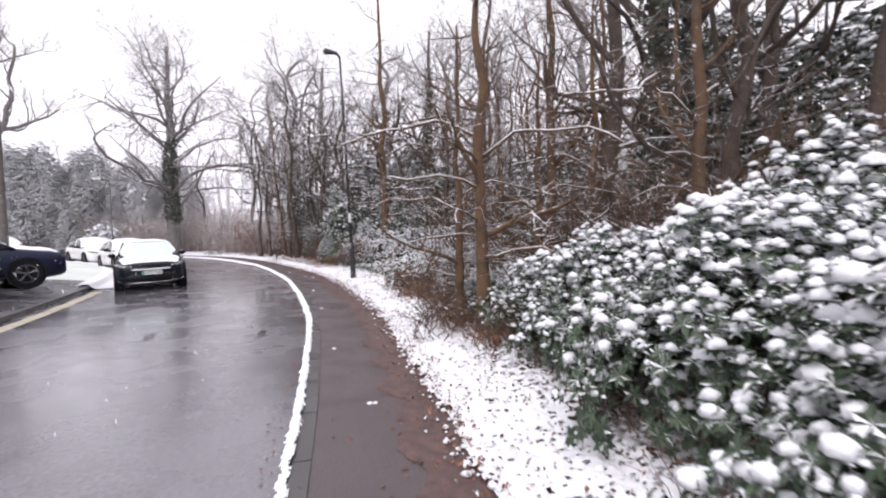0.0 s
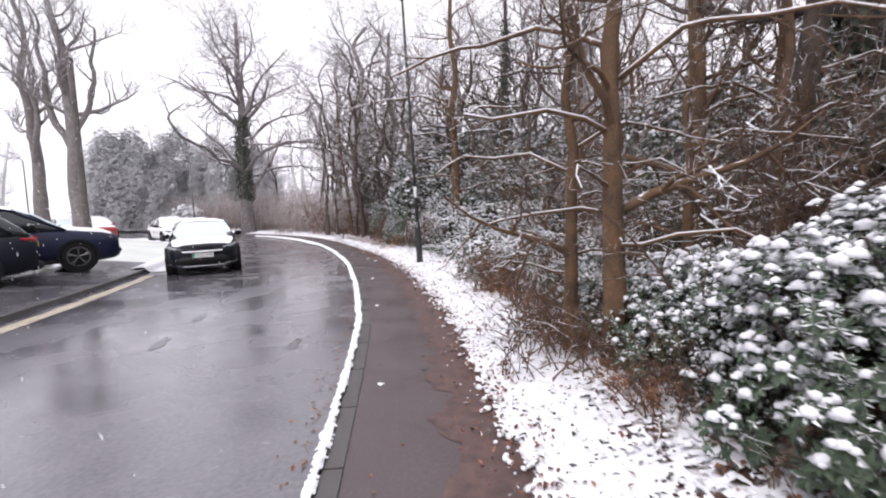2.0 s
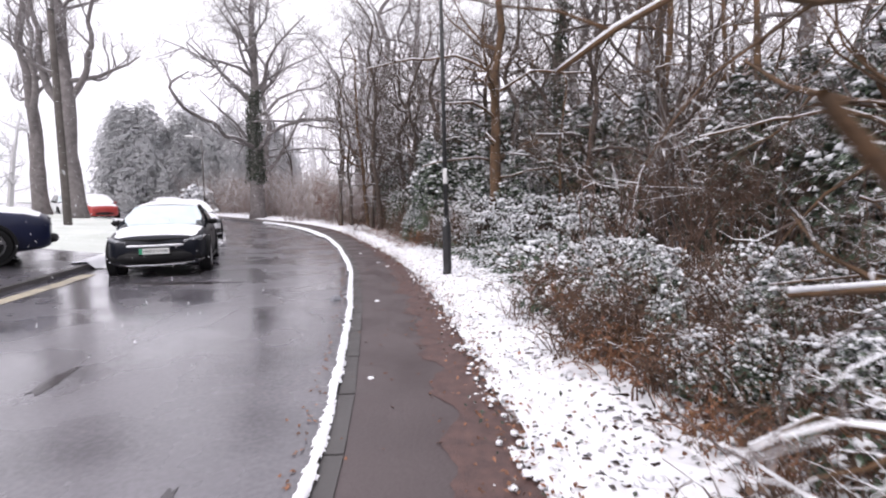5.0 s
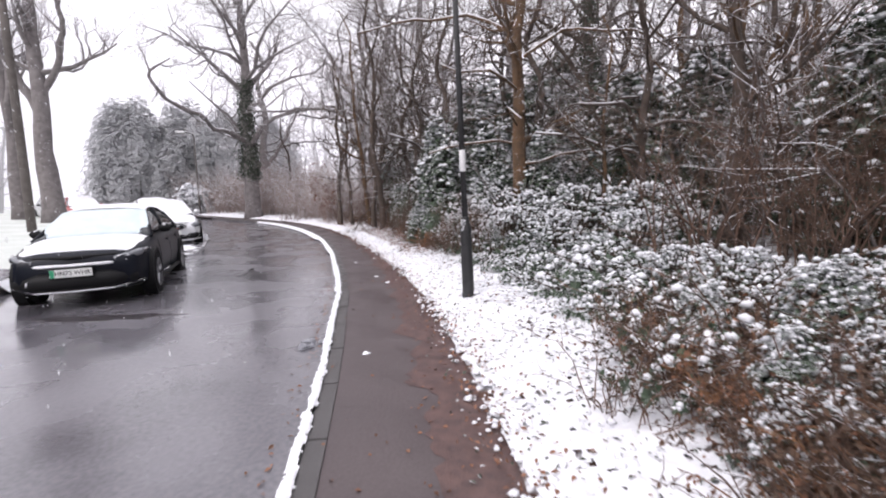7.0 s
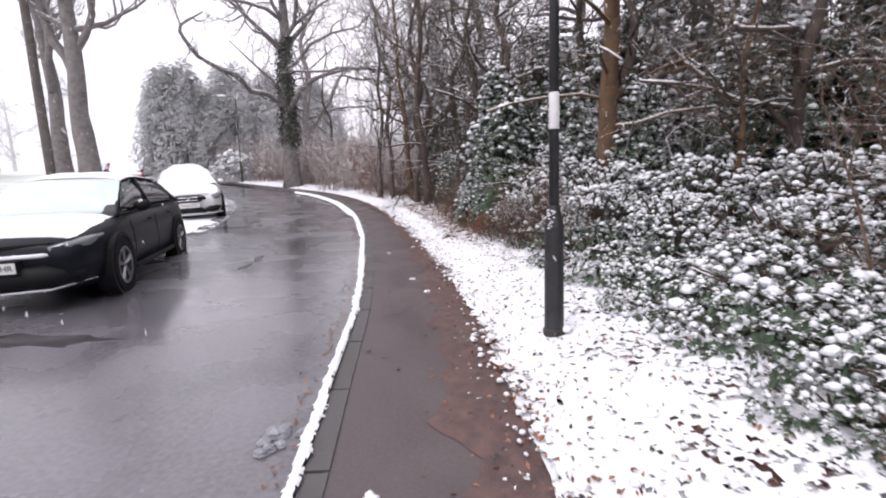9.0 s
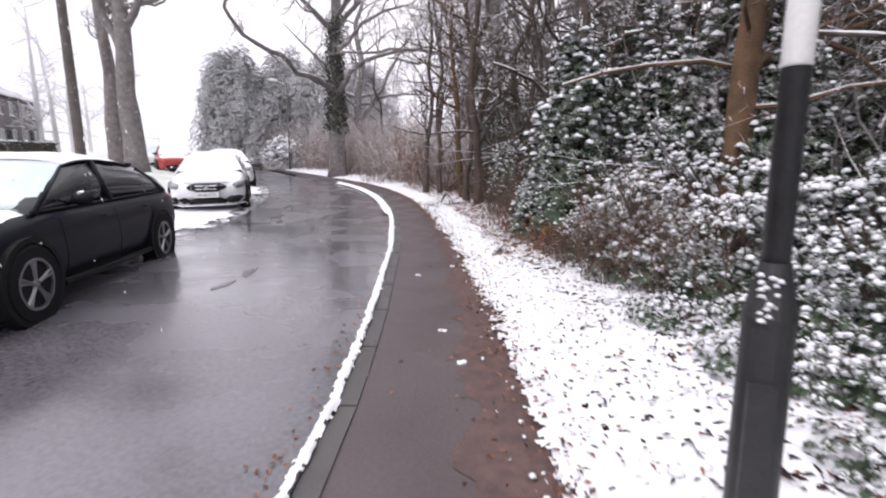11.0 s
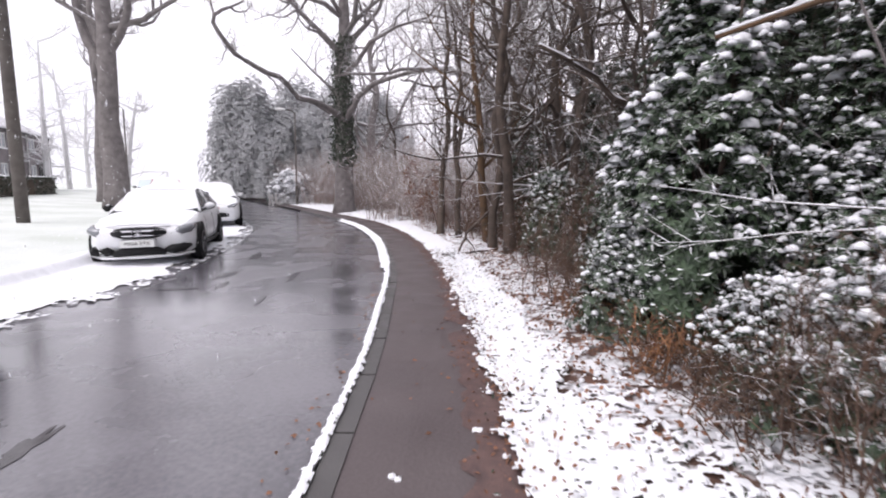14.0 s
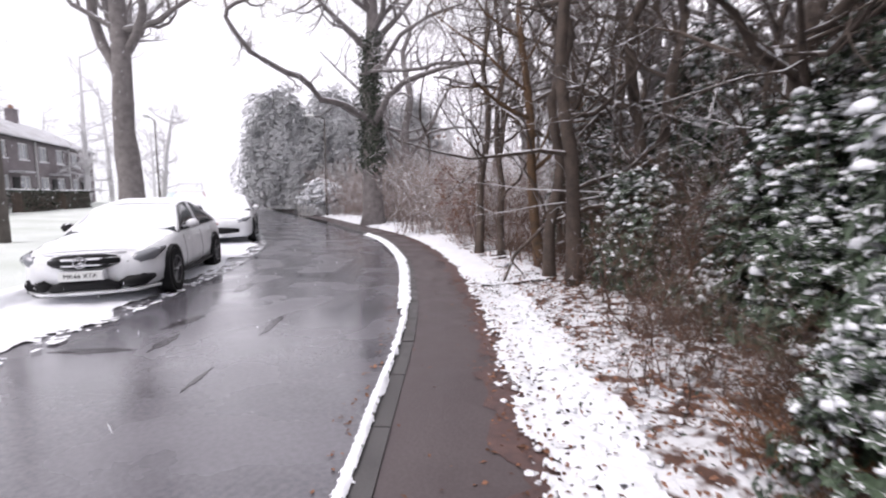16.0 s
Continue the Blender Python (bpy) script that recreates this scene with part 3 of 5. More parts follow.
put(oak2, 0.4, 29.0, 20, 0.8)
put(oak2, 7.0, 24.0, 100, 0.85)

# the wood behind the verge
slim = [bare_tree("woodland_tree", "slender bare woodland tree with snow-lined twigs", 40 + k, 10 + k, 0.11 + 0.02 * k, 1.8 + 0.4 * k, 12, (BARK, BARK_BROWN, BARK)[k], TWIG, lean=(0.03 * (k - 1), 0.02), kids=(5, 4, 3), limb_len=0.34, rise=0.1, wander=0.36,
                  sway=0.5, group="woodland trees") for k in range(3)]
mossy = bare_tree("mossy_tree", "thick brown mossy trunk of a woodland tree", 62, 13, 0.21, 3.4, 10, BARK_BROWN, TWIG, kids=(6, 5, 4), limb_len=0.3, wander=0.36, sway=0.2, snow_limbs=True,
                  limb_list=(([(0, 0, 4.1), (-1.2, -0.7, 4.5), (-2.6, -1.0, 4.3)], 0.045), ([(0, 0, 3.2), (-0.6, -0.8, 3.5), (-0.9, -1.6, 3.2)], 0.035), ([(0, 0, 5.0), (1.2, -1.0, 5.6), (2.6, -1.2, 5.5), (3.6, -1.6, 5.1)], 0.045),
                             ([(0, 0, 2.2), (0.9, -0.9, 2.5), (2.0, -1.3, 2.2)], 0.035), ([(0, 0, 5.6), (-1.3, 0.6, 6.2), (-2.8, 0.5, 6.0), (-4.2, 0.9, 5.6)], 0.05), ([(0, 0, 2.8), (-1.4, 0.3, 2.9), (-2.4, 0.9, 2.6)], 0.035)))
ivied = bare_tree("ivy_clad_tree", "tall woodland tree with dark ivy up its trunk", 61, 14, 0.3, 4.0, 11, BARK, TWIG, kids=(6, 5, 4), limb_len=0.3, ivy=3200, wander=0.36, sway=0.3)
put(ivied, 4.6, 10.0, copy=False)
put(ivied, 5.7, 10.8, 140, 1.05)
put(ivied, -0.6, 24.0, 40, 0.8)
put(mossy, 0.56, 6.75, 0, 0.5, copy=False)
put(mossy, 0.25, 7.25, 200, 0.36)
put(mossy, 2.0, 19.6, 90, 0.7)
put(mossy, -2.5, 20.6, 30, 0.9)
put(mossy, 3.6, 6.6, 250, 0.55)
put(mossy, 2.2, 9.4, 120, 0.6)
for x, y, turn, sc in ((2.7, 8.3, 40, 0.42), (1.7, 8.3, 160, 0.34), (3.3, 9.6, 300, 0.5), (4.3, 8.6, 90, 0.45), (1.2, 9.6, 20, 0.32)):
    put(mossy, x, y, turn, sc)
LISTED = [(1.9, 19.2, 2, 1.1, (0, -7)), (2.85, 19.5, 0, 0.85, (2, 2)), (3.5, 20.3, 1, 0.8, (0, 1)), (-8.63, 26.5, 0, 0.9, (5, 3)), (-8.1, 26.1, 2, 0.8, (-4, 5)), (-10.5, 28.6, 0, 0.8, (3, -5)),
          (-11.3, 29.0, 2, 0.7, (0, 6)), (-9.2, 27.6, 1, 0.8, (-3, -6)), (-7.2, 27.2, 0, 1.0, (2, 8)), (-0.6, 19.2, 1, 0.45, (0, 0)), (2.9, 8.9, 2, 1.1, (0, 3)), (4.4, 7.2, 0, 1.2, (0, 0)), (-6.0, 26.2, 0, 0.6, (4, -4))]
for x, y, k, sc, tilt in LISTED:
    put(slim[k], x, y, 97 * k + 40 * x, sc, tilt=tilt)
WOOD = random.Random(5)
spots = []
for k in range(1500):
    a, s = START + WOOD.uniform(-3, 46), -WOOD.uniform(5.5, 24)
    p = place(a, s)
    if aside(p.x, p.y)[0] > -5.2 or any((p.x - q[0]) ** 2 + (p.y - q[1]) ** 2 < (1.2 + 0.05 * -s) ** 2 for q in spots):
        continue
    spots.append((p.x, p.y))
    if len(spots) > 54:
        break
for k, (x, y) in enumerate(spots):
    put(slim[k % 3], x, y, WOOD.uniform(0, 360), WOOD.uniform(0.75, 1.25), copy=k > 2, tilt=(WOOD.uniform(-5, 5), WOOD.uniform(-5, 5)))

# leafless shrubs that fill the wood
grey_shrub = [twiggy_shrub("bare_shrub", "tall leafless shrub with snow along its grey twigs", 80 + k, 14, 3.6, 0.9, (BARK, OAK_BARK)[k], (TWIG, FROST_HAZED)[k], kids=(7, 4)) for k in range(2)]
brown_shrub = twiggy_shrub("brown_shrub", "dense leafless shrub of russet-brown stems", 83, 18, 2.3, 1.0, TWIG_BROWN, TWIG_BROWN, kids=(6, 4), r=0.018)
put(grey_shrub[0], -1.6, 24.8, copy=False)
put(grey_shrub[1], 0.9, 24.6, copy=False)
put(brown_shrub, 2.2, 9.4, copy=False)
SHR = random.Random(12)
for k in range(58):
    a = START + SHR.uniform(8, 46)
    s = -4.6 - 12 * SHR.random() ** 1.4
    p = place(a, s)
    if aside(p.x, p.y)[0] < -4.0 and not (7 < a - START < 19 and s > -7.5):
        # beyond 25 m the shrub with haze-paled twigs stands in
        put(grey_shrub[1 if a > START + 25 else k % 2], p.x, p.y, SHR.uniform(0, 360), SHR.uniform(0.7, 1.35))
for k in range(34):
    a = START + SHR.uniform(2, 15)
    p = place(a, -SHR.uniform(5.2 if a > START + 8 else 3.4, 11))
    put(brown_shrub, p.x, p.y, SHR.uniform(0, 360), SHR.uniform(0.8, 1.3))
for x, y, sc in ((-3.7, 18.9, 0.5), (-3.3, 19.3, 0.55), (-3.0, 18.5, 0.5), (-3.9, 19.5, 0.45), (-6.3, 22.6, 0.4), (-6.6, 24.0, 0.5), (-5.6, 22.0, 0.4), (0.35, 9.4, 0.45), (0.7, 10.4, 0.5), (1.4, 9.6, 0.7), (-7.0, 25.2, 0.7), (-8.3, 27.3, 0.9), (-9.6, 28.2, 0.8), (-11.2, 29.8, 0.9), (-6.5, 26.4, 1.0)):
    put(brown_shrub, x, y, 50 * x, sc)

# evergreens
rhodo = evergreen_bush("rhododendron_bush", "dense evergreen bush loaded with clumps of snow", 11, (1.5, 1.5, 1.75), 2000, 0.088, 0.72, leaf_w=0.46)
put(rhodo, 2.3, 3.5, copy=False)
put(rhodo, 2.2, 1.1, 80, 1.0)
put(rhodo, 4.2, 4.6, 200, 1.35)
put(rhodo, 1.9, 5.3, 140, 0.85)
put(rhodo, 1.3, 6.7, 20, 0.6)
put(rhodo, 3.1, 7.2, 220, 0.8)
put(rhodo, 5.3, 7.0, 120, 1.2)
laurel = evergreen_bush("laurel_bush", "dark green laurel bush dusted with snow", 12, (0.8, 0.8, 1.9), 1150, 0.078, 0.5, leaf_w=0.5)
put(laurel, -5.35, 21.45, 0, 0.62, copy=False)
put(laurel, -3.5, 21.5, 70, 1.0)
put(laurel, -2.7, 22.2, 190, 1.05)
put(laurel, -4.7, 22.6, 160, 1.05)
put(laurel, -5.3, 23.9, 40, 0.8)
put(laurel, -3.5, 23.4, 260, 1.1)
put(laurel, -4.2, 24.0, 120, 1.05)
put(laurel, -6.2, 27.2, 200, 0.8)
put(laurel, -5.2, 25.4, 20, 0.9)
put(laurel, -2.1, 19.9, 300, 0.6)
put(laurel, -2.9, 18.4, 100, 0.35)
put(laurel, 0.5, 7.6, 200, 0.42)
put(laurel, 1.0, 7.0, 20, 0.5)
for a, s, sc in ((7.2, -3.0, 0.42), (8.3, -3.2, 0.45), (9.3, -3.5, 0.5), (10.4, -3.3, 0.45), (11.4, -3.7, 0.5), (9.8, -2.95, 0.35), (10.9, -2.9, 0.35), (12.0, -3.2, 0.35), (8.8, -2.9, 0.35), (6.2, -3.3, 0.5), (10.0, -4.4, 0.5)):
    p = place(START + a, s)
    put(laurel, p.x, p.y, 70 * a, sc)
tall_laurel = evergreen_bush("tall_laurel", "tall dark green laurel with snow on its drooping leaves", 23, (0.95, 0.95, 3.7), 2300, 0.10, 0.36, leaf_w=0.42, hang=0.1, stems=14)
put(tall_laurel, -4.75, 21.75, copy=False)
put(tall_laurel, -3.3, 22.3, 100, 0.95)
put(tall_laurel, -2.0, 21.0, 220, 0.85)
snowy_bramble = evergreen_bush("snowy_bramble", "bramble mound with snow on every leaf beside the verge", 24, (1.05, 1.0, 1.15), 620, 0.062, 0.95, hang=0.35, stems=26, leaf_w=0.5)
put(snowy_bramble, -3.5, 20.0, copy=False)
for x, y, turn, sc in ((-2.6, 19.0, 80, 0.95), (-2.3, 20.2, 200, 1.25), (-1.5, 18.0, 300, 0.9), (-1.1, 19.3, 30, 1.3), (-0.4, 17.2, 120, 0.9), (-4.1, 20.6, 250, 0.7), (0.2, 18.6, 10, 1.3), (-3.0, 21.2, 50, 1.3)):
    put(snowy_bramble, x, y, turn, sc)
holly = evergreen_bush("holly_bush", "tall dark holly dusted with snow behind the verge", 13, (1.7, 1.7, 4.6), 1500, 0.15, 0.3, stems=14, leaf_w=0.45)
put(holly, 0.2, 21.9, copy=False)
put(holly, -2.0, 24.4, 60, 1.15)
put(holly, 2.6, 23.2, 150, 1.1)
put(holly, -3.6, 26.6, 220, 1.1)
put(holly, 5.2, 22.6, 300, 1.0)
put(holly, -1.2, 22.0, 20, 0.6)
for x, y, r, sc in ((6.6, 13.0, 10, 1.2), (8.6, 10.5, 80, 1.3), (4.6, 15.0, 200, 1.0), (8.0, 7.5, 300, 1.2), (3.4, 12.6, 60, 0.8), (-4.4, 25.6, 140, 0.85), (-6.4, 29.4, 100, 1.0), (-3.0, 28.6, 220, 1.2), (-9.0, 31.0, 20, 0.9), (-5.4, 24.3, 330, 0.55),
                    (-7.2, 26.0, 60, 0.42)):
    put(holly, x, y, r, sc)

yew = evergreen_bush("yew_tree", "dark evergreen yew in the wood, shade put into its leaf colour", 26, (2.0, 2.0, 5.6), 2100, 0.17, 0.16, material=LEAF_SHADED, stems=16, leaf_w=0.3, category="tree")
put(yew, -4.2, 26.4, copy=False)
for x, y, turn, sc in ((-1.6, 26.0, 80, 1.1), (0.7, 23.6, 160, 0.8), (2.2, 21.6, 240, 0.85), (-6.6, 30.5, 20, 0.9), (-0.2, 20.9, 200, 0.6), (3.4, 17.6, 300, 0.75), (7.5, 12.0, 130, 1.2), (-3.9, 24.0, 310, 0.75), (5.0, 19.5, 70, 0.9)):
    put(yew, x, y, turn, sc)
dark_tree = bare_tree("dark_tree", "low-branched dark bare tree with crooked boughs", 27, 8.5, 0.15, 1.6, 16, BARK, BARK, kids=(7, 6, 4), limb_len=0.48, rise=0.02, wander=0.42, sway=0.4, snow_limbs=True,
                      limb_list=(([(0, 0, 3.0), (0.9, -1.6, 3.5), (1.6, -3.0, 3.3)], 0.07), ([(0, 0, 2.4), (-0.8, -1.4, 3.0), (-1.2, -2.6, 3.2)], 0.06)))
put(dark_tree, -5.5, 25.4, copy=False)
for x, y, turn, sc in ((-3.2, 24.6, 120, 1.0), (-7.6, 27.9, 220, 0.95), (-9.4, 29.4, 60, 0.9), (0.2, 19.6, 300, 0.8), (-2.2, 23.2, 20, 1.0)):
    put(dark_tree, x, y, turn, sc)

# low brambles and ground cover
cover = evergreen_bush("ground_bramble", "low bramble cover dusted with snow on the woodland floor", 17, (1.25, 1.25, 0.42), 200, 0.09, 0.8, hang=0.4, stems=22, leaf_w=0.55)
cover2 = thicket("bramble_thicket", "tangle of russet bramble stems with dry leaves", 14, (1.0, 0.8), 190, 0.85, TWIG_BROWN, leaves=2, leaf_material=LEAF_DARK, arch=0.9, leaf_size=0.055)
cover3 = thicket("dead_bracken", "clump of dead russet bracken stems beside the verge", 15, (0.7, 0.6), 120, 0.6, RUSSET, leaves=3, leaf_material=LEAF_DRY, arch=0.9, leaf_size=0.05)
put(cover3, place(START + 9.4, -3.1).x, place(START + 9.4, -3.1).y, copy=False)
for a, s, sc in ((8.4, -2.5, 0.8), (9.0, -3.0, 0.9), (9.8, -2.4, 0.8), (10.2, -3.2, 1.0), (10.9, -2.9, 0.9), (8.0, -3.2, 0.9), (10.4, -2.6, 1.0), (11.2, -2.55, 1.0), (12.0, -2.8, 1.0), (5.6, -2.35, 0.7), (7.0, -2.3, 0.7), (20.6, -2.8, 1.0), (21.8, -2.5, 0.8)):
    p = place(START + a, s - (0.3 if a < 11.2 else 0.7 if a < 15 else 0.2))
    put(cover3, p.x, p.y, 131 * a, sc)
put(cover, -0.4, 14.2, copy=False)
put(cover2, 0.55, 7.2, copy=False)
BR = random.Random(9)
for k in range(50):
    a, s = START + BR.uniform(7.5, 27), -BR.uniform(3.2, 8.5)
    if a > START + 21:
        s -= 0.6
    p = place(a, s)
    put(cover, p.x, p.y, BR.uniform(0, 360), BR.uniform(0.65, 1.2))
for a, s, sc in ((4.5, -2.9, 0.7), (5.6, -2.7, 0.8), (6.6, -2.6, 0.8), (7.6, -2.7, 0.9), (8.6, -2.8, 0.8), (9.6, -2.9, 0.7), (10.6, -3.1, 0.8), (11.8, -3.4, 0.8), (12.4, -4.2, 0.9), (9.2, -3.2, 1.1), (10.0, -2.8, 0.9), (10.8, -3.0, 1.1), (11.4, -2.8, 0.8), (12.4, -3.1, 0.8), (11.2, -3.9, 1.2), (13.0, -3.6, 0.7), (8.2, -3.9, 1.1), (6.0, -3.7, 1.0), (19.8, -2.9, 0.75), (20.7, -3.2, 0.8), (18.4, -3.0, 0.7), (19.0, -3.3, 0.9), (21.6, -2.6, 0.5), (22.6, -2.7, 0.55), (24.2, -2.7, 0.5),
                 (3.2, -2.4, 0.5), (1.8, -2.35, 0.5), (10.2, -2.45, 0.7), (11.0, -2.4, 0.75), (11.8, -2.5, 0.7), (12.6, -2.6, 0.7), (20.2, -2.55, 0.6), (23.6, -3.3, 0.6), (25.0, -3.2, 0.6), (26.6, -3.0, 0.6), (28.4, -3.0, 0.7), (30.5, -2.9, 0.7), (22.4, -3.5, 0.7)):
    p = place(START + a, s - (0.3 if a < 11.2 else 0.7 if a < 15 else 0.2))
    put(cover2, p.x, p.y, 77 * a, sc)
for a, s in ((15.2, -3.6), (16.2, -3.4), (17.2, -3.7), (16.6, -4.6), (15.0, -4.8), (18.2, -3.6), (14.2, -3.7), (13.2, -3.6)):
    p = place(START + a, s)
    put(cover, p.x, p.y, 91 * a, 0.6)

for a, s, sc in ((9.2, -2.8, 0.42), (10.5, -2.7, 0.4), (7.6, -2.9, 0.42), (6.8, -3.2, 0.5), (8.6, -3.3, 0.55), (9.8, -3.7, 0.6), (10.8, -3.6, 0.55), (11.8, -4.2, 0.7), (12.8, -4.3, 0.7), (13.8, -4.4, 0.6), (5.2, -2.9, 0.45), (7.8, -3.9, 0.7), (10.2, -4.5, 0.8)):
    p = place(START + a, s)
    put(snowy_bramble, p.x, p.y, 53 * a, sc)
for a, s, sc in ((12.5, -3.3, 0.55), (13.4, -3.0, 0.45), (14.6, -3.1, 0.5), (15.4, -2.9, 0.42), (16.4, -3.0, 0.5), (17.4, -2.8, 0.45), (16.0, -3.9, 0.7), (17.2, -4.3, 0.7), (14.8, -4.2, 0.7), (13.6, -4.8, 0.8)):
    p = place(START + a, s)
    put(cover, p.x, p.y, 37 * a, sc)

# hedge of saplings round the bend, with one that keeps its orange leaves
hedge = thicket("sapling_hedge", "dense brown leafless hedge of saplings", 16, (2.0, 1.2), 210, 3.4, HEDGE, leaves=1, leaf_material=HEDGE, arch=0.3, side_twigs=6, thin=0.011)
put(hedge, -14.6, 33.4, copy=False)
for k in range(11):
    p = place(START + 34 + k * 2.6, -3.6 - (k % 3) * 0.8)
    put(hedge, p.x, p.y, BR.uniform(0, 360), BR.uniform(0.8, 1.15))
orange = thicket("beech_sapling", "beech sapling holding dry orange leaves", 18, (0.3, 0.3), 10, 3.6, HEDGE, leaves=14, leaf_material=LEAF_DRY, arch=0.12, category="sapling", side_twigs=9, thin=0.014)
put(orange, -12.7, 30.5, 0, 0.9, copy=False)
snowy = evergreen_bush("snowy_shrub", "rounded shrub white with snow beside a low fence", 19, (1.5, 1.5, 2.0), 500, 0.22, 1.0, material=FAR_GREEN)
put(snowy, -30.6, 42.4, 0, 1.3, copy=False)

# evergreens and woods far off, their haze put into the colours
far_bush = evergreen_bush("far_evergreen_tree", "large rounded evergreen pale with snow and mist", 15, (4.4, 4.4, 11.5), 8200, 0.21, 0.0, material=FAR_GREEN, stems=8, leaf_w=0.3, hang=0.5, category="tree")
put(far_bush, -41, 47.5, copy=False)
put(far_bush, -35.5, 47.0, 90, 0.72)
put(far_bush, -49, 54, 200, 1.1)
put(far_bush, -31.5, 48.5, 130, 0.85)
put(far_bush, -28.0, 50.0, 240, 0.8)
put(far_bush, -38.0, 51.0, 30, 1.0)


def far_woods():
    """Bare woods far off, more of them than one could count."""
    rng = random.Random(31)
    sh = Shape()
    for k in range(170):
        for _ in range(20):
            x, y = rng.uniform(-110, 45), rng.uniform(-30, 105)
            s, a = aside(x, y)
            d = math.hypot(x + 8, y - 15)
            if 46 < d < 100 and abs(s) > 9:
                break
        else:
            continue
        h = rng.uniform(8, 15)
        base = Vector((x, y, ground_z(x, y) - 0.2))
        top = base + Vector((rng.uniform(-1, 1), rng.uniform(-1, 1), h))
        sh.tube([base, base.lerp(top, 0.5) + unit(rng) * 0.4, top], [0.3, 0.2, 0.05], 5, cap=False)
        for j in range(18):
            p = base.lerp(top, rng.uniform(0.12, 1))
            d = unit(rng, 0.5)
            q = p + d * rng.uniform(1.5, 4.0)
            sh.tube([p, (p + q) / 2 + unit(rng) * 0.3, q], [0.09, 0.06, 0.03], 3, cap=False)
            for i in range(8):
                o = p.lerp(q, rng.uniform(0.3, 1))
                sh.tube([o, o + unit(rng, 0.35) * rng.uniform(0.6, 1.8)], [0.035, 0.012], 3, cap=False)
    tagged(sh.done("far_woods", MISTED), "distant bare woods painted haze-grey", "woods", kind="stuff")


far_woods()


# Added glowing cylinder: imitates haze and hides the horizon.
def mist_backdrop():
    sh = Shape()
    n = 72
    for i in range(n):
        a = 2 * math.pi * i / n
        for z in (-2, 45):
            sh.v.append((-15 + 125 * math.cos(a), 20 + 125 * math.sin(a), z))
    for i in range(n):
        j = (i + 1) % n
        sh.f.append((2 * i, 2 * i + 1, 2 * j + 1, 2 * j))
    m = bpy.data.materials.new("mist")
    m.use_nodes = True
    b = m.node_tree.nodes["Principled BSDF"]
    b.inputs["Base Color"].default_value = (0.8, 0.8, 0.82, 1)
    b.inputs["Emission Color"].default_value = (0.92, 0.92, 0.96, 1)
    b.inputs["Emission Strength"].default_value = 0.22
    tagged(sh.done("backdrop", m, smooth=True), "glowing pale backdrop standing in for distant mist", kind="structure")


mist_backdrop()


def fallen_leaves():
    """Leaves strewn over the verge and the edge of the path."""
    rng = random.Random(44)
    for name, material, count, lo, hi, label in (("fallen_leaves", LEAF_DRY, 7000, -3.6, -0.75, "fallen brown leaves strewn over snow and path"), ("dark_leaves", IVY, 5200, -3.4, -1.0, "dark leaf tips poking through the snow")):
        sh = Shape()
        for k in range(count):
            a = START + rng.uniform(-1.5, 28)
            u = rng.random() ** 1.5
            s = lo + (hi - lo) * u
            if name == "fallen_leaves":
                if rng.random() < 0.33:
                    s = -path_edge(a) + rng.gauss(0, 0.13)
                elif rng.random() < 0.05:
                    s = rng.uniform(-1.0, 0.35)
                elif rng.random() < 0.1:
                    s = 0.13 + abs(rng.gauss(0, 0.07))
                elif a > START + 21 and rng.random() < 0.7:
                    s = -rng.uniform(1.7, 3.4)
            p2 = place(a, s)
            z = level(s) + (0.045 if s < -1.05 else 0.012 if s < 0.03 else 0.006) + rng.uniform(0, 0.02 if s < -1.0 else 0.004)
            d = unit(rng, -0.1)
            d.z *= 0.55 if s < -1.0 else 0.15
            up = Vector((rng.uniform(-0.5, 0.5), rng.uniform(-0.5, 0.5), 1)).normalized()
            sh.leaf(Vector((p2.x, p2.y, z)), d.normalized(), up, rng.uniform(0.02, 0.058), rng.uniform(0.014, 0.034))
        tagged(sh.done(name, material), label, "leaves", kind="stuff")
    lumps = Shape()
    for k in range(4200):
        a, s = START + rng.uniform(-1.5, 27), -rng.uniform(1.15, 3.2)
        if rng.random() < 0.1:
            s = -path_edge(a) + rng.gauss(0, 0.05)
        p2 = place(a, s)
        lumps.blob(Vector((p2.x, p2.y, level(s) + 0.03 if s < -1.05 else 0.008)), rng.uniform(0.008, 0.036), 0.65, rng)
    tagged(lumps.done("snow_lumps", SNOW, smooth=True), "small lumps of snow on leaf litter", "snow", kind="stuff")


fallen_leaves()


def leaf_carpet():
    """Deep russet leaves under the trees round the bend, and thinner along the bramble edge."""
    rng = random.Random(47)
    sh = Shape()
    for k in range(9000):
        if rng.random() < 0.72:
            a, s = START + rng.uniform(19.5, 34), -1.65 - 2.6 * rng.random()
        else:
            a, s = START + rng.uniform(2, 12), -2.35 - 1.2 * rng.random()
        p = place(a, s)
        up = Vector((rng.uniform(-0.6, 0.6), rng.uniform(-0.6, 0.6), 1)).normalized()
        d = unit(rng)
        d.z *= 0.6
        sh.leaf(Vector((p.x, p.y, level(s) + rng.uniform(0.02, 0.09))), d.normalized(), up, rng.uniform(0.03, 0.065), rng.uniform(0.02, 0.042))
    tagged(sh.done("leaf_carpet", LEAF_DRY), "carpet of fallen russet leaves under the trees", "leaves", kind="stuff")


leaf_carpet()


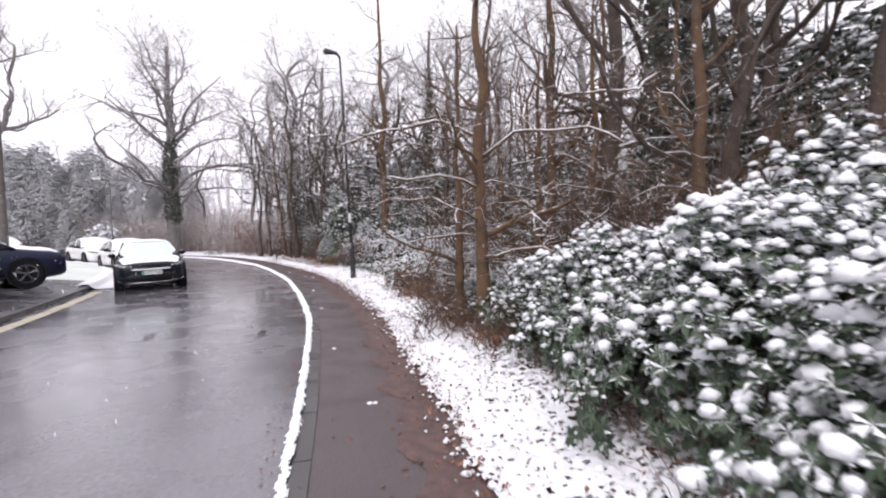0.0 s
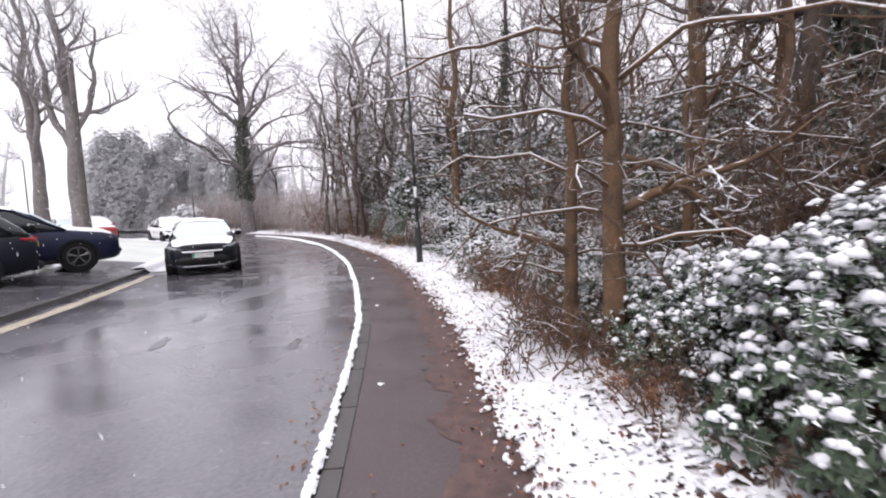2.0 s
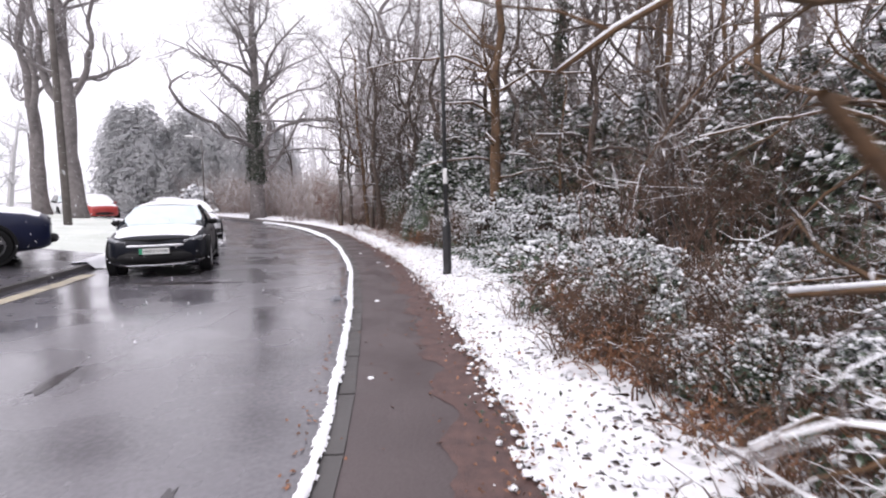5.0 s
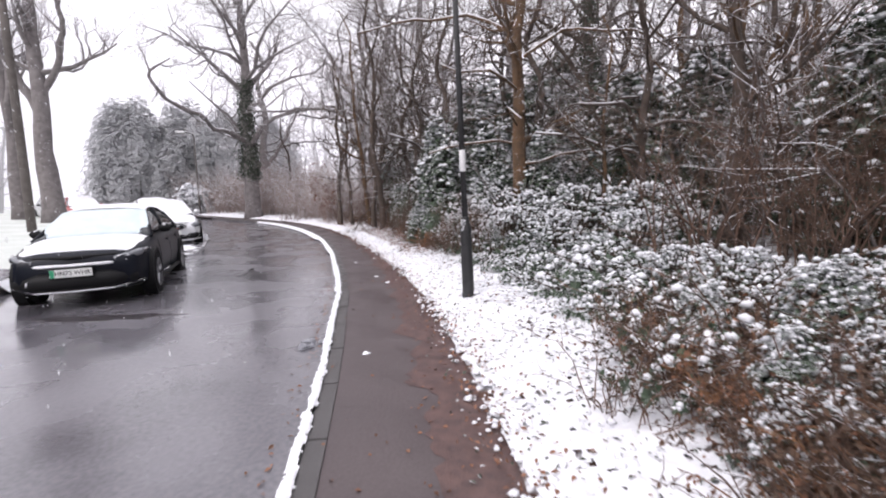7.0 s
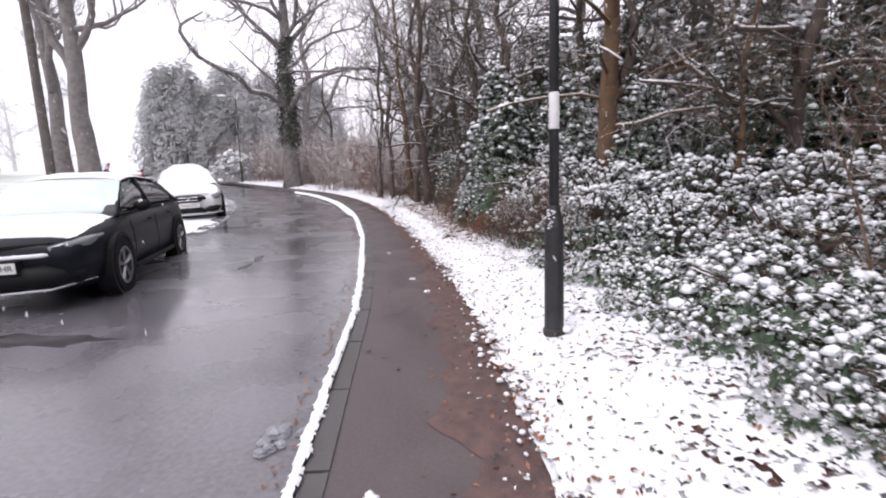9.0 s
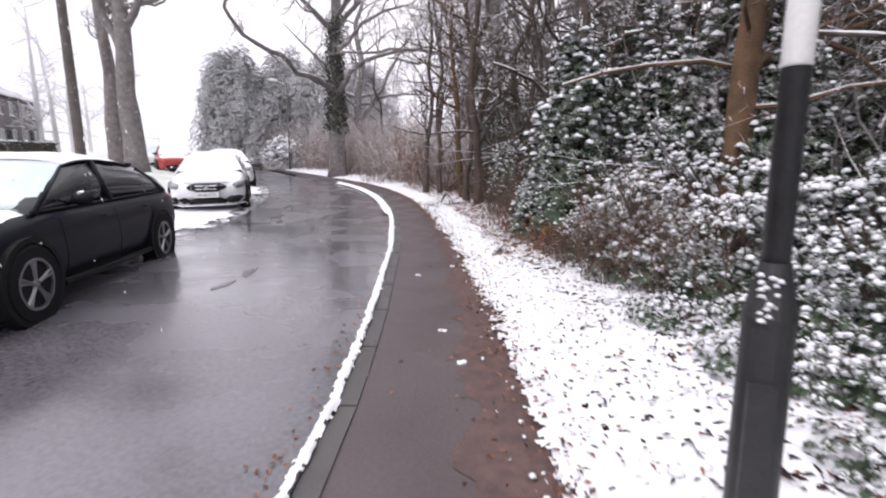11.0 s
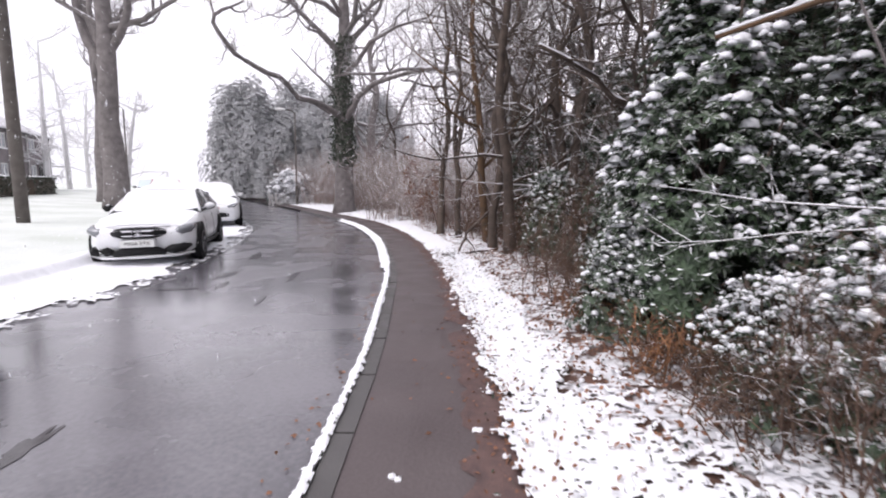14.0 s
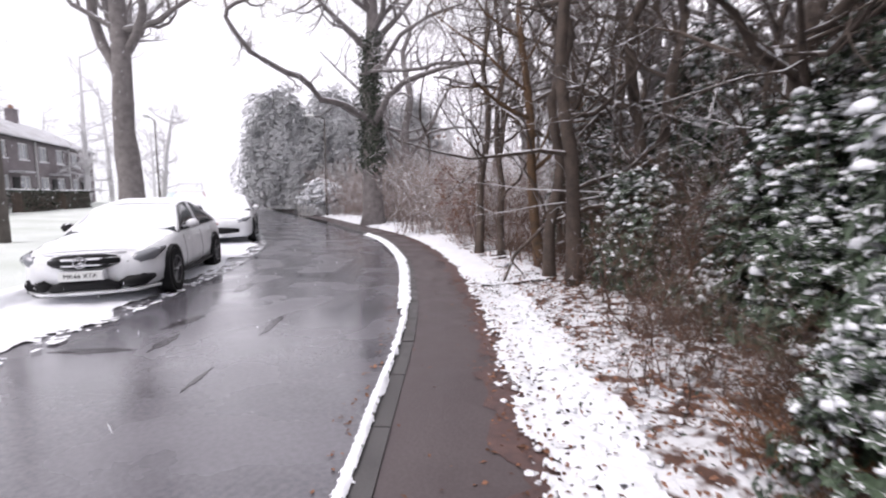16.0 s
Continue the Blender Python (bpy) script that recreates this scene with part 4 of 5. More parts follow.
def falling_snow():
    """Flakes in the air, blown on a slant."""
    rng = random.Random(45)
    sh = Shape()
    fall = Vector((0.35, -0.1, -1)).normalized()
    for k in range(12000):
        p = Vector((rng.uniform(-20, 4), rng.uniform(1, 36), rng.uniform(0.1, 6)))
        s = aside(p.x, p.y)[0]
        if -1.6 < s < 0.9 and p.z < 2.6:
            continue
        r = rng.uniform(0.0025, 0.0065)
        L = r * rng.uniform(1.5, 6)
        e = (fall + unit(rng) * 0.25).normalized()
        one = e.cross(Vector((0, 1, 0.2))).normalized() * r
        two = e.cross(one).normalized() * r
        sh.add((p - e * L, p + one, p + two, p - one, p - two, p + e * L), ((0, 2, 1), (0, 3, 2), (0, 4, 3), (0, 1, 4), (5, 1, 2), (5, 2, 3), (5, 3, 4), (5, 4, 1)))
    tagged(sh.done("falling_snow", SNOW), "snowflakes falling through the air", "snow", kind="stuff")


falling_snow()


def path_scraps():
    """Small lumps of snow dropped on the path."""
    rng = random.Random(46)
    for x, y in SCRAPS:
        sh = Shape()
        for k in range(3):
            sh.blob(Vector((rng.uniform(-0.03, 0.03), rng.uniform(-0.02, 0.02), 0.004)), rng.uniform(0.02, 0.035), 0.5, rng)
        ob = sh.done("snow_lump", SNOW, smooth=True)
        ob.matrix_basis = pose(x, y, ground_z(x, y) + 0.004, 0, 0, rng.uniform(0, 360))
        tagged(ob, "small lump of white snow lying on the path", "snow lump")


def slush_lump(x, y):
    """A crumpled lump of dirty slush in the gutter."""
    rng = random.Random(52)
    sh = Shape()
    for k in range(9):
        sh.blob(Vector((rng.uniform(-0.16, 0.16), rng.uniform(-0.08, 0.08), 0.01)), rng.uniform(0.04, 0.08), 0.6, rng)
    ob = sh.done("slush_lump", mat("dirty_slush", (0.34, 0.35, 0.38), (0.14, 0.14, 0.16), rough=0.35, scale=12, fine=70, bump=0.6))
    ob.matrix_basis = pose(x, y, ground_z(x, y) + 0.002, 0, 0, 60)
    tagged(ob, "crumpled lump of dirty grey slush beside the kerb", "slush")


slush_lump(-4.42, 13.25)
SCRAPS = [(-3.6, 12.84), (-6.1, 18.53), (-5.0, 16.9), (-1.55, 6.5), (-4.6, 16.4), (-5.9, 19.2), (-2.6, 9.9), (-6.9, 21.2), (-0.7, 4.4)]
path_scraps()


PUDDLE = mat("standing_melt_water", (0.085, 0.078, 0.084), (0.045, 0.040, 0.044), rough=0.1, scale=5, fine=50, bump=0.05)


def puddle(x, y, length, width, turn, seed):
    """A shallow ragged pool of melt water with feathered ends."""
    rng = random.Random(seed)
    sh = Shape()
    n = 26
    out = []
    for i in range(n):
        w = 2 * math.pi * i / n
        r = 1 + 0.45 * noise.noise((math.cos(w) * 2.1 + seed, math.sin(w) * 2.1, 0)) + 0.25 * rng.uniform(-1, 1)
        out.append((length * 0.5 * r * math.cos(w), width * 0.5 * r * math.sin(w)))
    sh.v = [(a, b, 0.0055) for a, b in out] + [(a * 1.04, b * 1.06, -0.01) for a, b in out]
    sh.f = [tuple(range(n))] + [(n + i, n + (i + 1) % n, (i + 1) % n, i) for i in range(n)]
    ob = sh.done("puddle", PUDDLE)
    ob.matrix_basis = pose(x, y, ground_z(x, y), 0, 0, turn)
    tagged(ob, "shallow dark puddle of melt water on the asphalt", "puddle")


for k, (x, y, length, width, turn) in enumerate(((-5.03, 7.9, 0.6, 0.13, 112), (-3.14, 7.98, 0.5, 0.12, 105), (-5.49, 9.38, 0.6, 0.14, 112), (-7.97, 13.85, 1.9, 0.35, 16), (-8.33, 17.81, 0.5, 0.12, 120), (-8.11, 17.2, 0.4, 0.1, 100),
                                                  (-10.0, 21.1, 0.5, 0.05, 122), (-10.89, 22.6, 0.8, 0.09, 124), (-11.66, 20.93, 0.7, 0.16, 40), (-11.95, 22.1, 0.6, 0.18, 110), (-13.3, 23.9, 0.8, 0.2, 130), (-11.3, 21.5, 0.5, 0.12, 120))):
    puddle(x, y, length, width, turn, k)


# ---- parked cars ----
def plain(name, base, rough=0.4, metal=0.0, coat=0.0, spec=0.5):
    m = mat(name, base, tuple(c * 0.8 for c in base), rough=rough, metal=metal, scale=3, fine=60, bump=0.03)
    m.node_tree.nodes["Principled BSDF"].inputs["Coat Weight"].default_value = coat
    m.node_tree.nodes["Principled BSDF"].inputs["Specular IOR Level"].default_value = spec
    return m


PAINT_BLACK = plain("black_car_paint", (0.007, 0.009, 0.016), 0.38, 0.0, 0.05, 0.22)
PAINT_WHITE = plain("white_car_paint", (0.82, 0.83, 0.85), 0.3, 0.0, 0.6)
PAINT_BLUE = plain("navy_car_paint", (0.010, 0.014, 0.045), 0.36, 0.0, 0.1, 0.3)
PAINT_RED = plain("red_car_paint", (0.42, 0.035, 0.03), 0.35, 0.0, 0.4)
PLASTIC = plain("black_plastic", (0.012, 0.012, 0.013), 0.6, 0.0, 0.0, 0.2)
TYRE = plain("tyre_rubber", (0.014, 0.014, 0.015), 0.85, 0.0, 0.0, 0.2)
RIM = plain("dark_alloy", (0.12, 0.12, 0.125), 0.35, 0.8)
RIM_LIGHT = plain("grey_alloy", (0.33, 0.33, 0.34), 0.35, 0.8)
CHROME = plain("chrome", (0.75, 0.75, 0.77), 0.18, 1.0)
GLASS = plain("dark_car_glass", (0.02, 0.026, 0.03), 0.06, 0.0, 0.3)
ICE = mat("iced_windscreen", (0.66, 0.74, 0.76), (0.52, 0.62, 0.66), rough=0.45, scale=3, fine=40, bump=0.1)
LENS = plain("headlamp_lens", (0.24, 0.25, 0.27), 0.12, 0.3, 0.5)
PLATE_WHITE = plain("white_number_plate", (0.78, 0.79, 0.77), 0.4)
PLATE_YELLOW = plain("yellow_number_plate", (0.75, 0.45, 0.04), 0.4)
PLATE_GREEN = plain("green_plate_flash", (0.03, 0.32, 0.16), 0.4)
INK = plain("black_lettering", (0.02, 0.02, 0.02), 0.5)
TAIL = plain("red_tail_lamp", (0.4, 0.02, 0.02), 0.2)


def curve_at(points, b):
    if b <= points[0][0]:
        return points[0][1]
    for (b0, v0), (b1, v1) in zip(points, points[1:]):
        if b <= b1:
            t = (b - b0) / (b1 - b0)
            t = t * t * (3 - 2 * t) * 0.5 + t * 0.5
            return v0 + (v1 - v0) * t
    return points[-1][1]


def loft(sh, stations, ring):
    k = len(sh.v)
    n = len(ring(stations[0]))
    for b in stations:
        sh.v += [(-b, y, z) for y, z in ring(b)]
    for i in range(len(stations) - 1):
        for j in range(n):
            q = (j + 1) % n
            sh.f.append((k + i * n + j, k + (i + 1) * n + j, k + (i + 1) * n + q, k + i * n + q))
    sh.f.append(tuple(k + j for j in range(n)))
    sh.f.append(tuple(k + (len(stations) - 1) * n + j for j in reversed(range(n))))


def car_body_ring(kind, b):
    w, zb, zt = curve_at(kind["wide"], b), curve_at(kind["sill"], b), curve_at(kind["deck"], b)
    h = zt - zb
    half = [(0.80 * w, zb), (0.96 * w, zb + 0.12 * h), (1.0 * w, zb + 0.42 * h), (0.985 * w, zb + 0.68 * h), (0.955 * w, zb + 0.86 * h), (0.88 * w, zt - 0.02), (0.6 * w, zt + 0.012), (0.25 * w, zt + 0.022)]
    return half + [(-y, z) for y, z in reversed(half)]


def cabin_ring(kind, b):
    w = curve_at(kind["wide"], b)
    zl = curve_at(kind["deck"], b) - 0.03
    zr = max(curve_at(kind["roof"], b), zl + 0.012)
    t = (zr - zl) / 0.5
    wl, wr = 0.90 * w, (0.90 - 0.22 * min(t, 1)) * w
    half = [(wl, zl), (wl * 0.55 + wr * 0.45, zl + 0.5 * (zr - zl)), (wr, zr - 0.06 * min(t, 1)), (wr * 0.8, zr - 0.012 * min(t, 1)), (wr * 0.4, zr)]
    return half + [(-y, z) for y, z in reversed(half)]


def disc(sh, c, r0, r1, y0, y1, n=28):
    """A ring or wheel about the y axis, from radius r0 (0: full) to r1, between y0 and y1."""
    k = len(sh.v)
    rim = 0.02 if r1 - r0 > 0.05 else 0.0
    prof = [(max(r0, 0.001), y0), (r1 - rim, y0), (r1, y0 + (y1 - y0) * 0.2), (r1, y1 - (y1 - y0) * 0.2), (r1 - rim, y1), (max(r0, 0.001), y1)]
    for i in range(n):
        a = 2 * math.pi * i / n
        sh.v += [(c[0] + r * math.cos(a), c[1] + y, c[2] + r * math.sin(a)) for r, y in prof]
    m = len(prof)
    for i in range(n):
        for j in range(m):
            q, p = (i + 1) % n, (j + 1) % m
            sh.f.append((k + i * m + j, k + q * m + j, k + q * m + p, k + i * m + p))


def patch(sh, lo, hi, nb, ny, z_of, half_of, thick, seed, keep=None):
    """A lumpy layer of snow over part of a car, with a top, a rim and its underside on the panel."""
    top, bot = {}, {}
    for i in range(nb + 1):
        b = lo + (hi - lo) * i / nb
        for j in range(ny + 1):
            u = -1 + 2 * j / ny
            wob = 1 + 0.03 * noise.noise((b * 5, u * 4, seed))
            y = u * half_of(b) * wob
            z = z_of(b, u)
            rim = min(1, 3.2 * (1 - abs(u)), 4.0 * i / nb + 0.25, 4.0 * (nb - i) / nb + 0.25)
            top[i, j] = len(sh.v)
            sh.v.append((-b, y, z + 0.004 + thick * max(rim, 0.08) * (0.9 + 0.35 * noise.noise((b * 4, y * 4, seed)) + 0.2 * noise.noise((b * 14, y * 14, seed)))))
            bot[i, j] = len(sh.v)
            sh.v.append((-b, y, z - 0.004))
    for i in range(nb):
        for j in range(ny):
            sh.f.append((top[i, j], top[i, j + 1], top[i + 1, j + 1], top[i + 1, j]))
    for i in range(nb):
        for j in (0, ny):
            sh.f.append((top[i, j], top[i + 1, j], bot[i + 1, j], bot[i, j]))
    for j in range(ny):
        for i in (0, nb):
            sh.f.append((top[i, j], top[i, j + 1], bot[i, j + 1], bot[i, j]))


def letters(body, size, at, turn, material, parent, name="lettering"):
    cu = bpy.data.curves.new(name, "FONT")
    cu.body, cu.size, cu.align_x, cu.align_y, cu.extrude = body, size, "CENTER", "CENTER", 0.002
    ob = new(name, cu)
    cu.materials.append(material)
    ob.parent = parent
    ob.matrix_local = pose(*at, *turn)
    return ob


def make_car(name, label, kind, paint, at, heading, tilt=(0.0, 0.0), scale=1.0, rim=None, front=True, detail=True):
    ob = new(name)
    tagged(ob, label, "car")
    L, W = kind["length"], kind["half"]
    rim = rim or RIM
    st = sorted(set([0, 0.04, 0.1, 0.2, 0.35, 0.55, 0.8, 1.1, 1.4, 1.8, 2.3, 2.8, 3.3, 3.7, 4.0, 4.25, 4.45, L - 0.12, L - 0.04, L]))
    body = Shape()
    loft(body, st, lambda b: car_body_ring(kind, b))
    shell = body.done("body", paint, ob, smooth=True)
    cab0, cab1 = kind["cabin"]
    cs = [cab0 + (cab1 - cab0) * i / 22 for i in range(23)]
    cab = Shape()
    loft(cab, cs, lambda b: cabin_ring(kind, b))
    cab.done("window_glass", GLASS, ob, "dark side and rear windows", smooth=True)
    # roof panel and pillars lie just proud of the glass
    r0, r1 = kind["roof_span"]

    def roof_z(b, u):
        return curve_at(kind["roof"], b) + 0.004 - 0.05 * abs(u) ** 3

    def roof_half(b):
        return 0.70 * curve_at(kind["wide"], b)

    roof = Shape()
    patch(roof, r0, r1, 10, 10, roof_z, roof_half, 0.008, 1)
    roof.done("roof", paint, ob, smooth=True)
    for side in (1, -1):
        for b0, b1 in kind["pillars"]:
            pl = Shape()
            pts = []
            for t in (0, 0.5, 1):
                b = b0 + (b1 - b0) * t
                zl = curve_at(kind["deck"], b0) - 0.02
                zr = curve_at(kind["roof"], b1) - 0.05
                w0, w1 = 0.9 * curve_at(kind["wide"], b0), 0.69 * curve_at(kind["wide"], b1)
                pts.append((-b, side * (w0 + (w1 - w0) * t + 0.006), zl + (zr - zl) * t))
            pl.tube(pts, [0.036, 0.034, 0.03], 6)
            pl.done("pillar", paint, ob, smooth=True)
    # windscreen, iced over
    ice = Shape()
    c0, c1 = kind["screen"]
    patch(ice, c0, c1, 8, 10, lambda b, u: curve_at(kind["roof"], b) + 0.006 - 0.03 * abs(u) ** 3, lambda b: (0.9 - 0.2 * (b - c0) / (c1 - c0)) * curve_at(kind["wide"], b), 0.014 if kind.get("clear", True) else 0.035, 2)
    ice.done("windscreen", ICE if kind.get("clear", True) else SNOW, ob, "windscreen covered with pale ice" if kind.get("clear", True) else "windscreen buried under snow", smooth=True)
    # snow on bonnet, roof and boot
    sn = Shape()
    patch(sn, kind["bonnet"][0], kind["bonnet"][1], 16, 18, lambda b, u: curve_at(kind["deck"], b) + 0.02 - 0.045 * abs(u) ** 3, lambda b: 0.86 * curve_at(kind["wide"], b), kind.get("snow", 0.035), 3)
    sn.done("bonnet_snow", SNOW, ob, "fresh snow lying on the bonnet", smooth=True)
    sn = Shape()
    patch(sn, r0 + 0.05, r1 - 0.02, 12, 12, lambda b, u: roof_z(b, u) + 0.008, lambda b: roof_half(b) * 0.97, kind.get("snow", 0.035), 4)
    sn.done("roof_snow", SNOW, ob, "fresh snow lying on the roof", smooth=True)
    if kind["boot"][1] > kind["boot"][0]:
        sn = Shape()
        patch(sn, *kind["boot"], 8, 12, lambda b, u: max(curve_at(kind["deck"], b), curve_at(kind["roof"], b)) + 0.01 - 0.05 * abs(u) ** 3, lambda b: 0.8 * curve_at(kind["wide"], b), 0.035, 5)
        sn.done("boot_snow", SNOW, ob, "fresh snow lying on the boot", smooth=True)
    # wheels and arches
    R = kind["wheel"]
    for b in (kind["axles"][0], kind["axles"][1]):
        for side in (1, -1):
            arch = Shape()
            disc(arch, (-b, side * (W - 0.06), R + 0.015), R + 0.005, R + 0.055, -0.075, 0.075, 30)
            arch.done("wheel_arch", PLASTIC, ob, "black wheel arch")
            well = Shape()
            disc(well, (-b, side * (W - 0.12), R + 0.015), 0, R + 0.01, -0.1, 0.125, 24)
            well.done("wheel_well", PLASTIC, ob)
            tyre = Shape()
            disc(tyre, (-b, side * (W - 0.1), R), R * 0.66, R, -0.11, 0.125, 32)
            ty = tyre.done("tyre", TYRE, ob, smooth=False)
            hub = Shape()
            disc(hub, (-b, side * (W - 0.1), R), R * 0.6, R * 0.68, 0.03 if side > 0 else -0.125, 0.125 if side > 0 else -0.03, 30)
            disc(hub, (-b, side * (W - 0.1), R), 0, R * 0.14, 0.0 if side > 0 else -0.12, 0.12 if side > 0 else 0.0, 14)
            for j in range(5):
                a = 2 * math.pi * j / 5 + 0.3
                for da in (-0.13, 0.13):
                    p = [(-b + R * q * math.cos(a + da * (q - 0.1) * 1.6), side * (W + 0.012), R + R * q * math.sin(a + da * (q - 0.1) * 1.6)) for q in (0.1, 0.35, 0.63)]
                    hub.tube(p, [0.018, 0.016, 0.018], 4)
            hub.done("rim", rim, ty, "alloy spokes")
    # door mirrors, door seams, handles, sills
    mb = kind["mirror"]
    for side in (1, -1):
        mr = Shape()
        zc = curve_at(kind["deck"], mb) + 0.06
        wc = curve_at(kind["wide"], mb)
        mr.tube([(-mb, side * 0.86 * wc, zc - 0.05), (-mb, side * (wc + 0.02), zc)], [0.025, 0.022], 5)
        mr.tube([(-mb + 0.015, side * (wc - 0.03), zc), (-mb + 0.03, side * (wc + 0.02), zc + 0.01), (-mb + 0.02, side * (wc + 0.11), zc + 0.012), (-mb, side * (wc + 0.15), zc + 0.01)], [0.05, 0.078, 0.072, 0.035], 10)
        mo = mr.done("mirror", PLASTIC if paint is PAINT_BLACK or side < 0 else paint, ob, smooth=True)
        ms = Shape()
        ms.blob(Vector((-mb + 0.02, side * (wc + 0.05), zc + 0.068)), 0.075, 0.35, random.Random(4))
        ms.done("mirror_snow", SNOW, mo, "cap of snow", smooth=True)
        for b in kind["seams"]:
            sm = Shape()
            ring = car_body_ring(kind, b)[1:5]
            sm.tube([(-b, side * (y + 0.001), z) for y, z in ring], [0.005] * 4, 4)
            sm.done("door_seam", PLASTIC, ob)
        for b in kind["handles"]:
            hd = Shape()
            w = curve_at(kind["wide"], b)
            z = curve_at(kind["deck"], b) - 0.17
            hd.tube([(-b + 0.1, side * w * 0.972, z), (-b + 0.07, side * (w * 0.975 + 0.025), z), (-b - 0.07, side * (w * 0.975 + 0.025), z + 0.005), (-b - 0.1, side * w * 0.972, z + 0.005)], [0.012, 0.015, 0.015, 0.012], 5)
            hd.done("door_handle", paint, ob)
        sl = Shape()
        w = W * 0.985
        z = 0.27
        sl.tube([(-kind["axles"][0] - R - 0.08, side * w, z), (-2.2, side * (w + 0.012), z - 0.01), (-kind["axles"][1] + R + 0.08, side * w, z)], [0.035, 0.035, 0.035], 6)
        sl.done("sill", PLASTIC, ob)
        ln = Shape()
        pts = []
        for i in range(9):
            b = cab0 + 0.12 + (cab1 - cab0 - 0.5) * i / 8
            pts.append((-b, side * (0.905 * curve_at(kind["wide"], b)), curve_at(kind["deck"], b) - 0.015))
        ln.tube(pts, [0.012] * 9, 4)
        ln.done("window_trim", PLASTIC, ob)
    kind["face"](ob, kind, paint)
    th = math.radians(heading)
    f = Vector((math.cos(th), math.sin(th), tilt[0])).normalized()
    l = Vector((-math.sin(th), math.cos(th), tilt[1]))
    l = (l - f * l.dot(f)).normalized()
    u = f.cross(l)
    m = Matrix((f, l, u)).transposed().to_4x4()
    m.translation = at
    ob.matrix_basis = m @ Matrix.Diagonal((scale, scale, scale, 1))
    return ob


def plate(ob, at, turn, text, base=None, flash=False, w=0.52):
    sh = Shape()
    sh.box((0, 0, 0), (0.014, w, 0.115))
    pl = sh.done("number_plate", base or PLATE_WHITE, ob, "white number plate" if base is None else "yellow number plate")
    pl.matrix_local = pose(*at, 0, 0, turn)
    if text:
        letters(text, 0.085, (0.009, 0.02 if flash else 0, 0), (90, 0, 90), INK, pl)
    else:
        for i in range(7):
            br = Shape()
            br.box((0.009, -0.19 + 0.063 * i + (0.02 if i > 3 else 0), 0), (0.004, 0.035, 0.07))
            br.done("letter_bar", INK, pl)
    if flash:
        gf = Shape()
        gf.box((0.0085, -w / 2 + 0.03, 0), (0.004, 0.055, 0.112))
        gf.done("green_flash", PLATE_GREEN, pl)
    return pl


def edge_y(kind, b, u):
    return curve_at(kind["wide"], b) * u


def suv_face(ob, kind, paint):
    W = kind["half"]
    # slim lamps at the ends of a dark slot under the bonnet's lip
    sh = Shape()
    sh.tube([(-0.30, 0.80, 0.80), (-0.05, 0.5, 0.775), (0.015, 0.0, 0.77), (-0.05, -0.5, 0.775), (-0.30, -0.80, 0.80)], [0.02, 0.028, 0.026, 0.028, 0.02], 6)
    sh.done("grille_slot", PLASTIC, ob, "slim black slot grille")
    for s in (1, -1):
        hl = Shape()
        hl.tube([(-0.02, s * 0.50, 0.715), (-0.10, s * 0.66, 0.735), (-0.26, s * 0.80, 0.77), (-0.46, s * 0.885, 0.82)], [0.035, 0.062, 0.062, 0.022], 8)
        hl.done("headlight", LENS, ob, "clear swept headlight", smooth=True)
    sb = Shape()
    sb.tube([(-0.12, 0.74, 0.665), (0.02, 0.4, 0.655), (0.032, 0, 0.65), (0.02, -0.4, 0.655), (-0.12, -0.74, 0.665)], [0.018, 0.026, 0.026, 0.026, 0.018], 6)
    sb.done("bumper_snow", SNOW, ob, "line of snow along the bumper", smooth=True)
    lo = Shape()
    lo.tube([(-0.14, 0.78, 0.40), (0.0, 0.45, 0.42), (0.018, 0, 0.42), (0.0, -0.45, 0.42), (-0.14, -0.78, 0.40)], [0.07, 0.13, 0.135, 0.13, 0.07], 8)
    lo.done("lower_grille", PLASTIC, ob, "black lower grille", smooth=True)
    li = Shape()
    li.tube([(-0.22, 0.86, 0.34), (0.035, 0.5, 0.275), (0.05, 0, 0.265), (0.035, -0.5, 0.275), (-0.22, -0.86, 0.34)], [0.014, 0.022, 0.022, 0.022, 0.014], 6)
    li.done("bumper_trim", CHROME, ob, "bright lower bumper trim")
    plate(ob, (0.155, 0, 0.555), 0, "HN73 WHR", flash=True)
    bk = Shape()
    bk.box((0.08, 0, 0.555), (0.14, 0.56, 0.14), top=0.9)
    bk.done("plate_holder", PLASTIC, ob)
    for s in (1, -1):
        tl = Shape()
        tl.tube([(-kind["length"] + 0.02, s * 0.5, 0.93), (-kind["length"] + 0.12, s * 0.78, 0.97), (-kind["length"] + 0.42, s * 0.875, 0.98)], [0.02, 0.025, 0.012], 6)
        tl.done("tail_light", TAIL, ob)
    sp = Shape()
    sp.tube([(-3.78, 0.58, 1.46), (-3.86, 0, 1.475), (-3.78, -0.58, 1.46)], [0.02, 0.028, 0.02], 6)
    sp.done("spoiler", paint, ob, smooth=True)


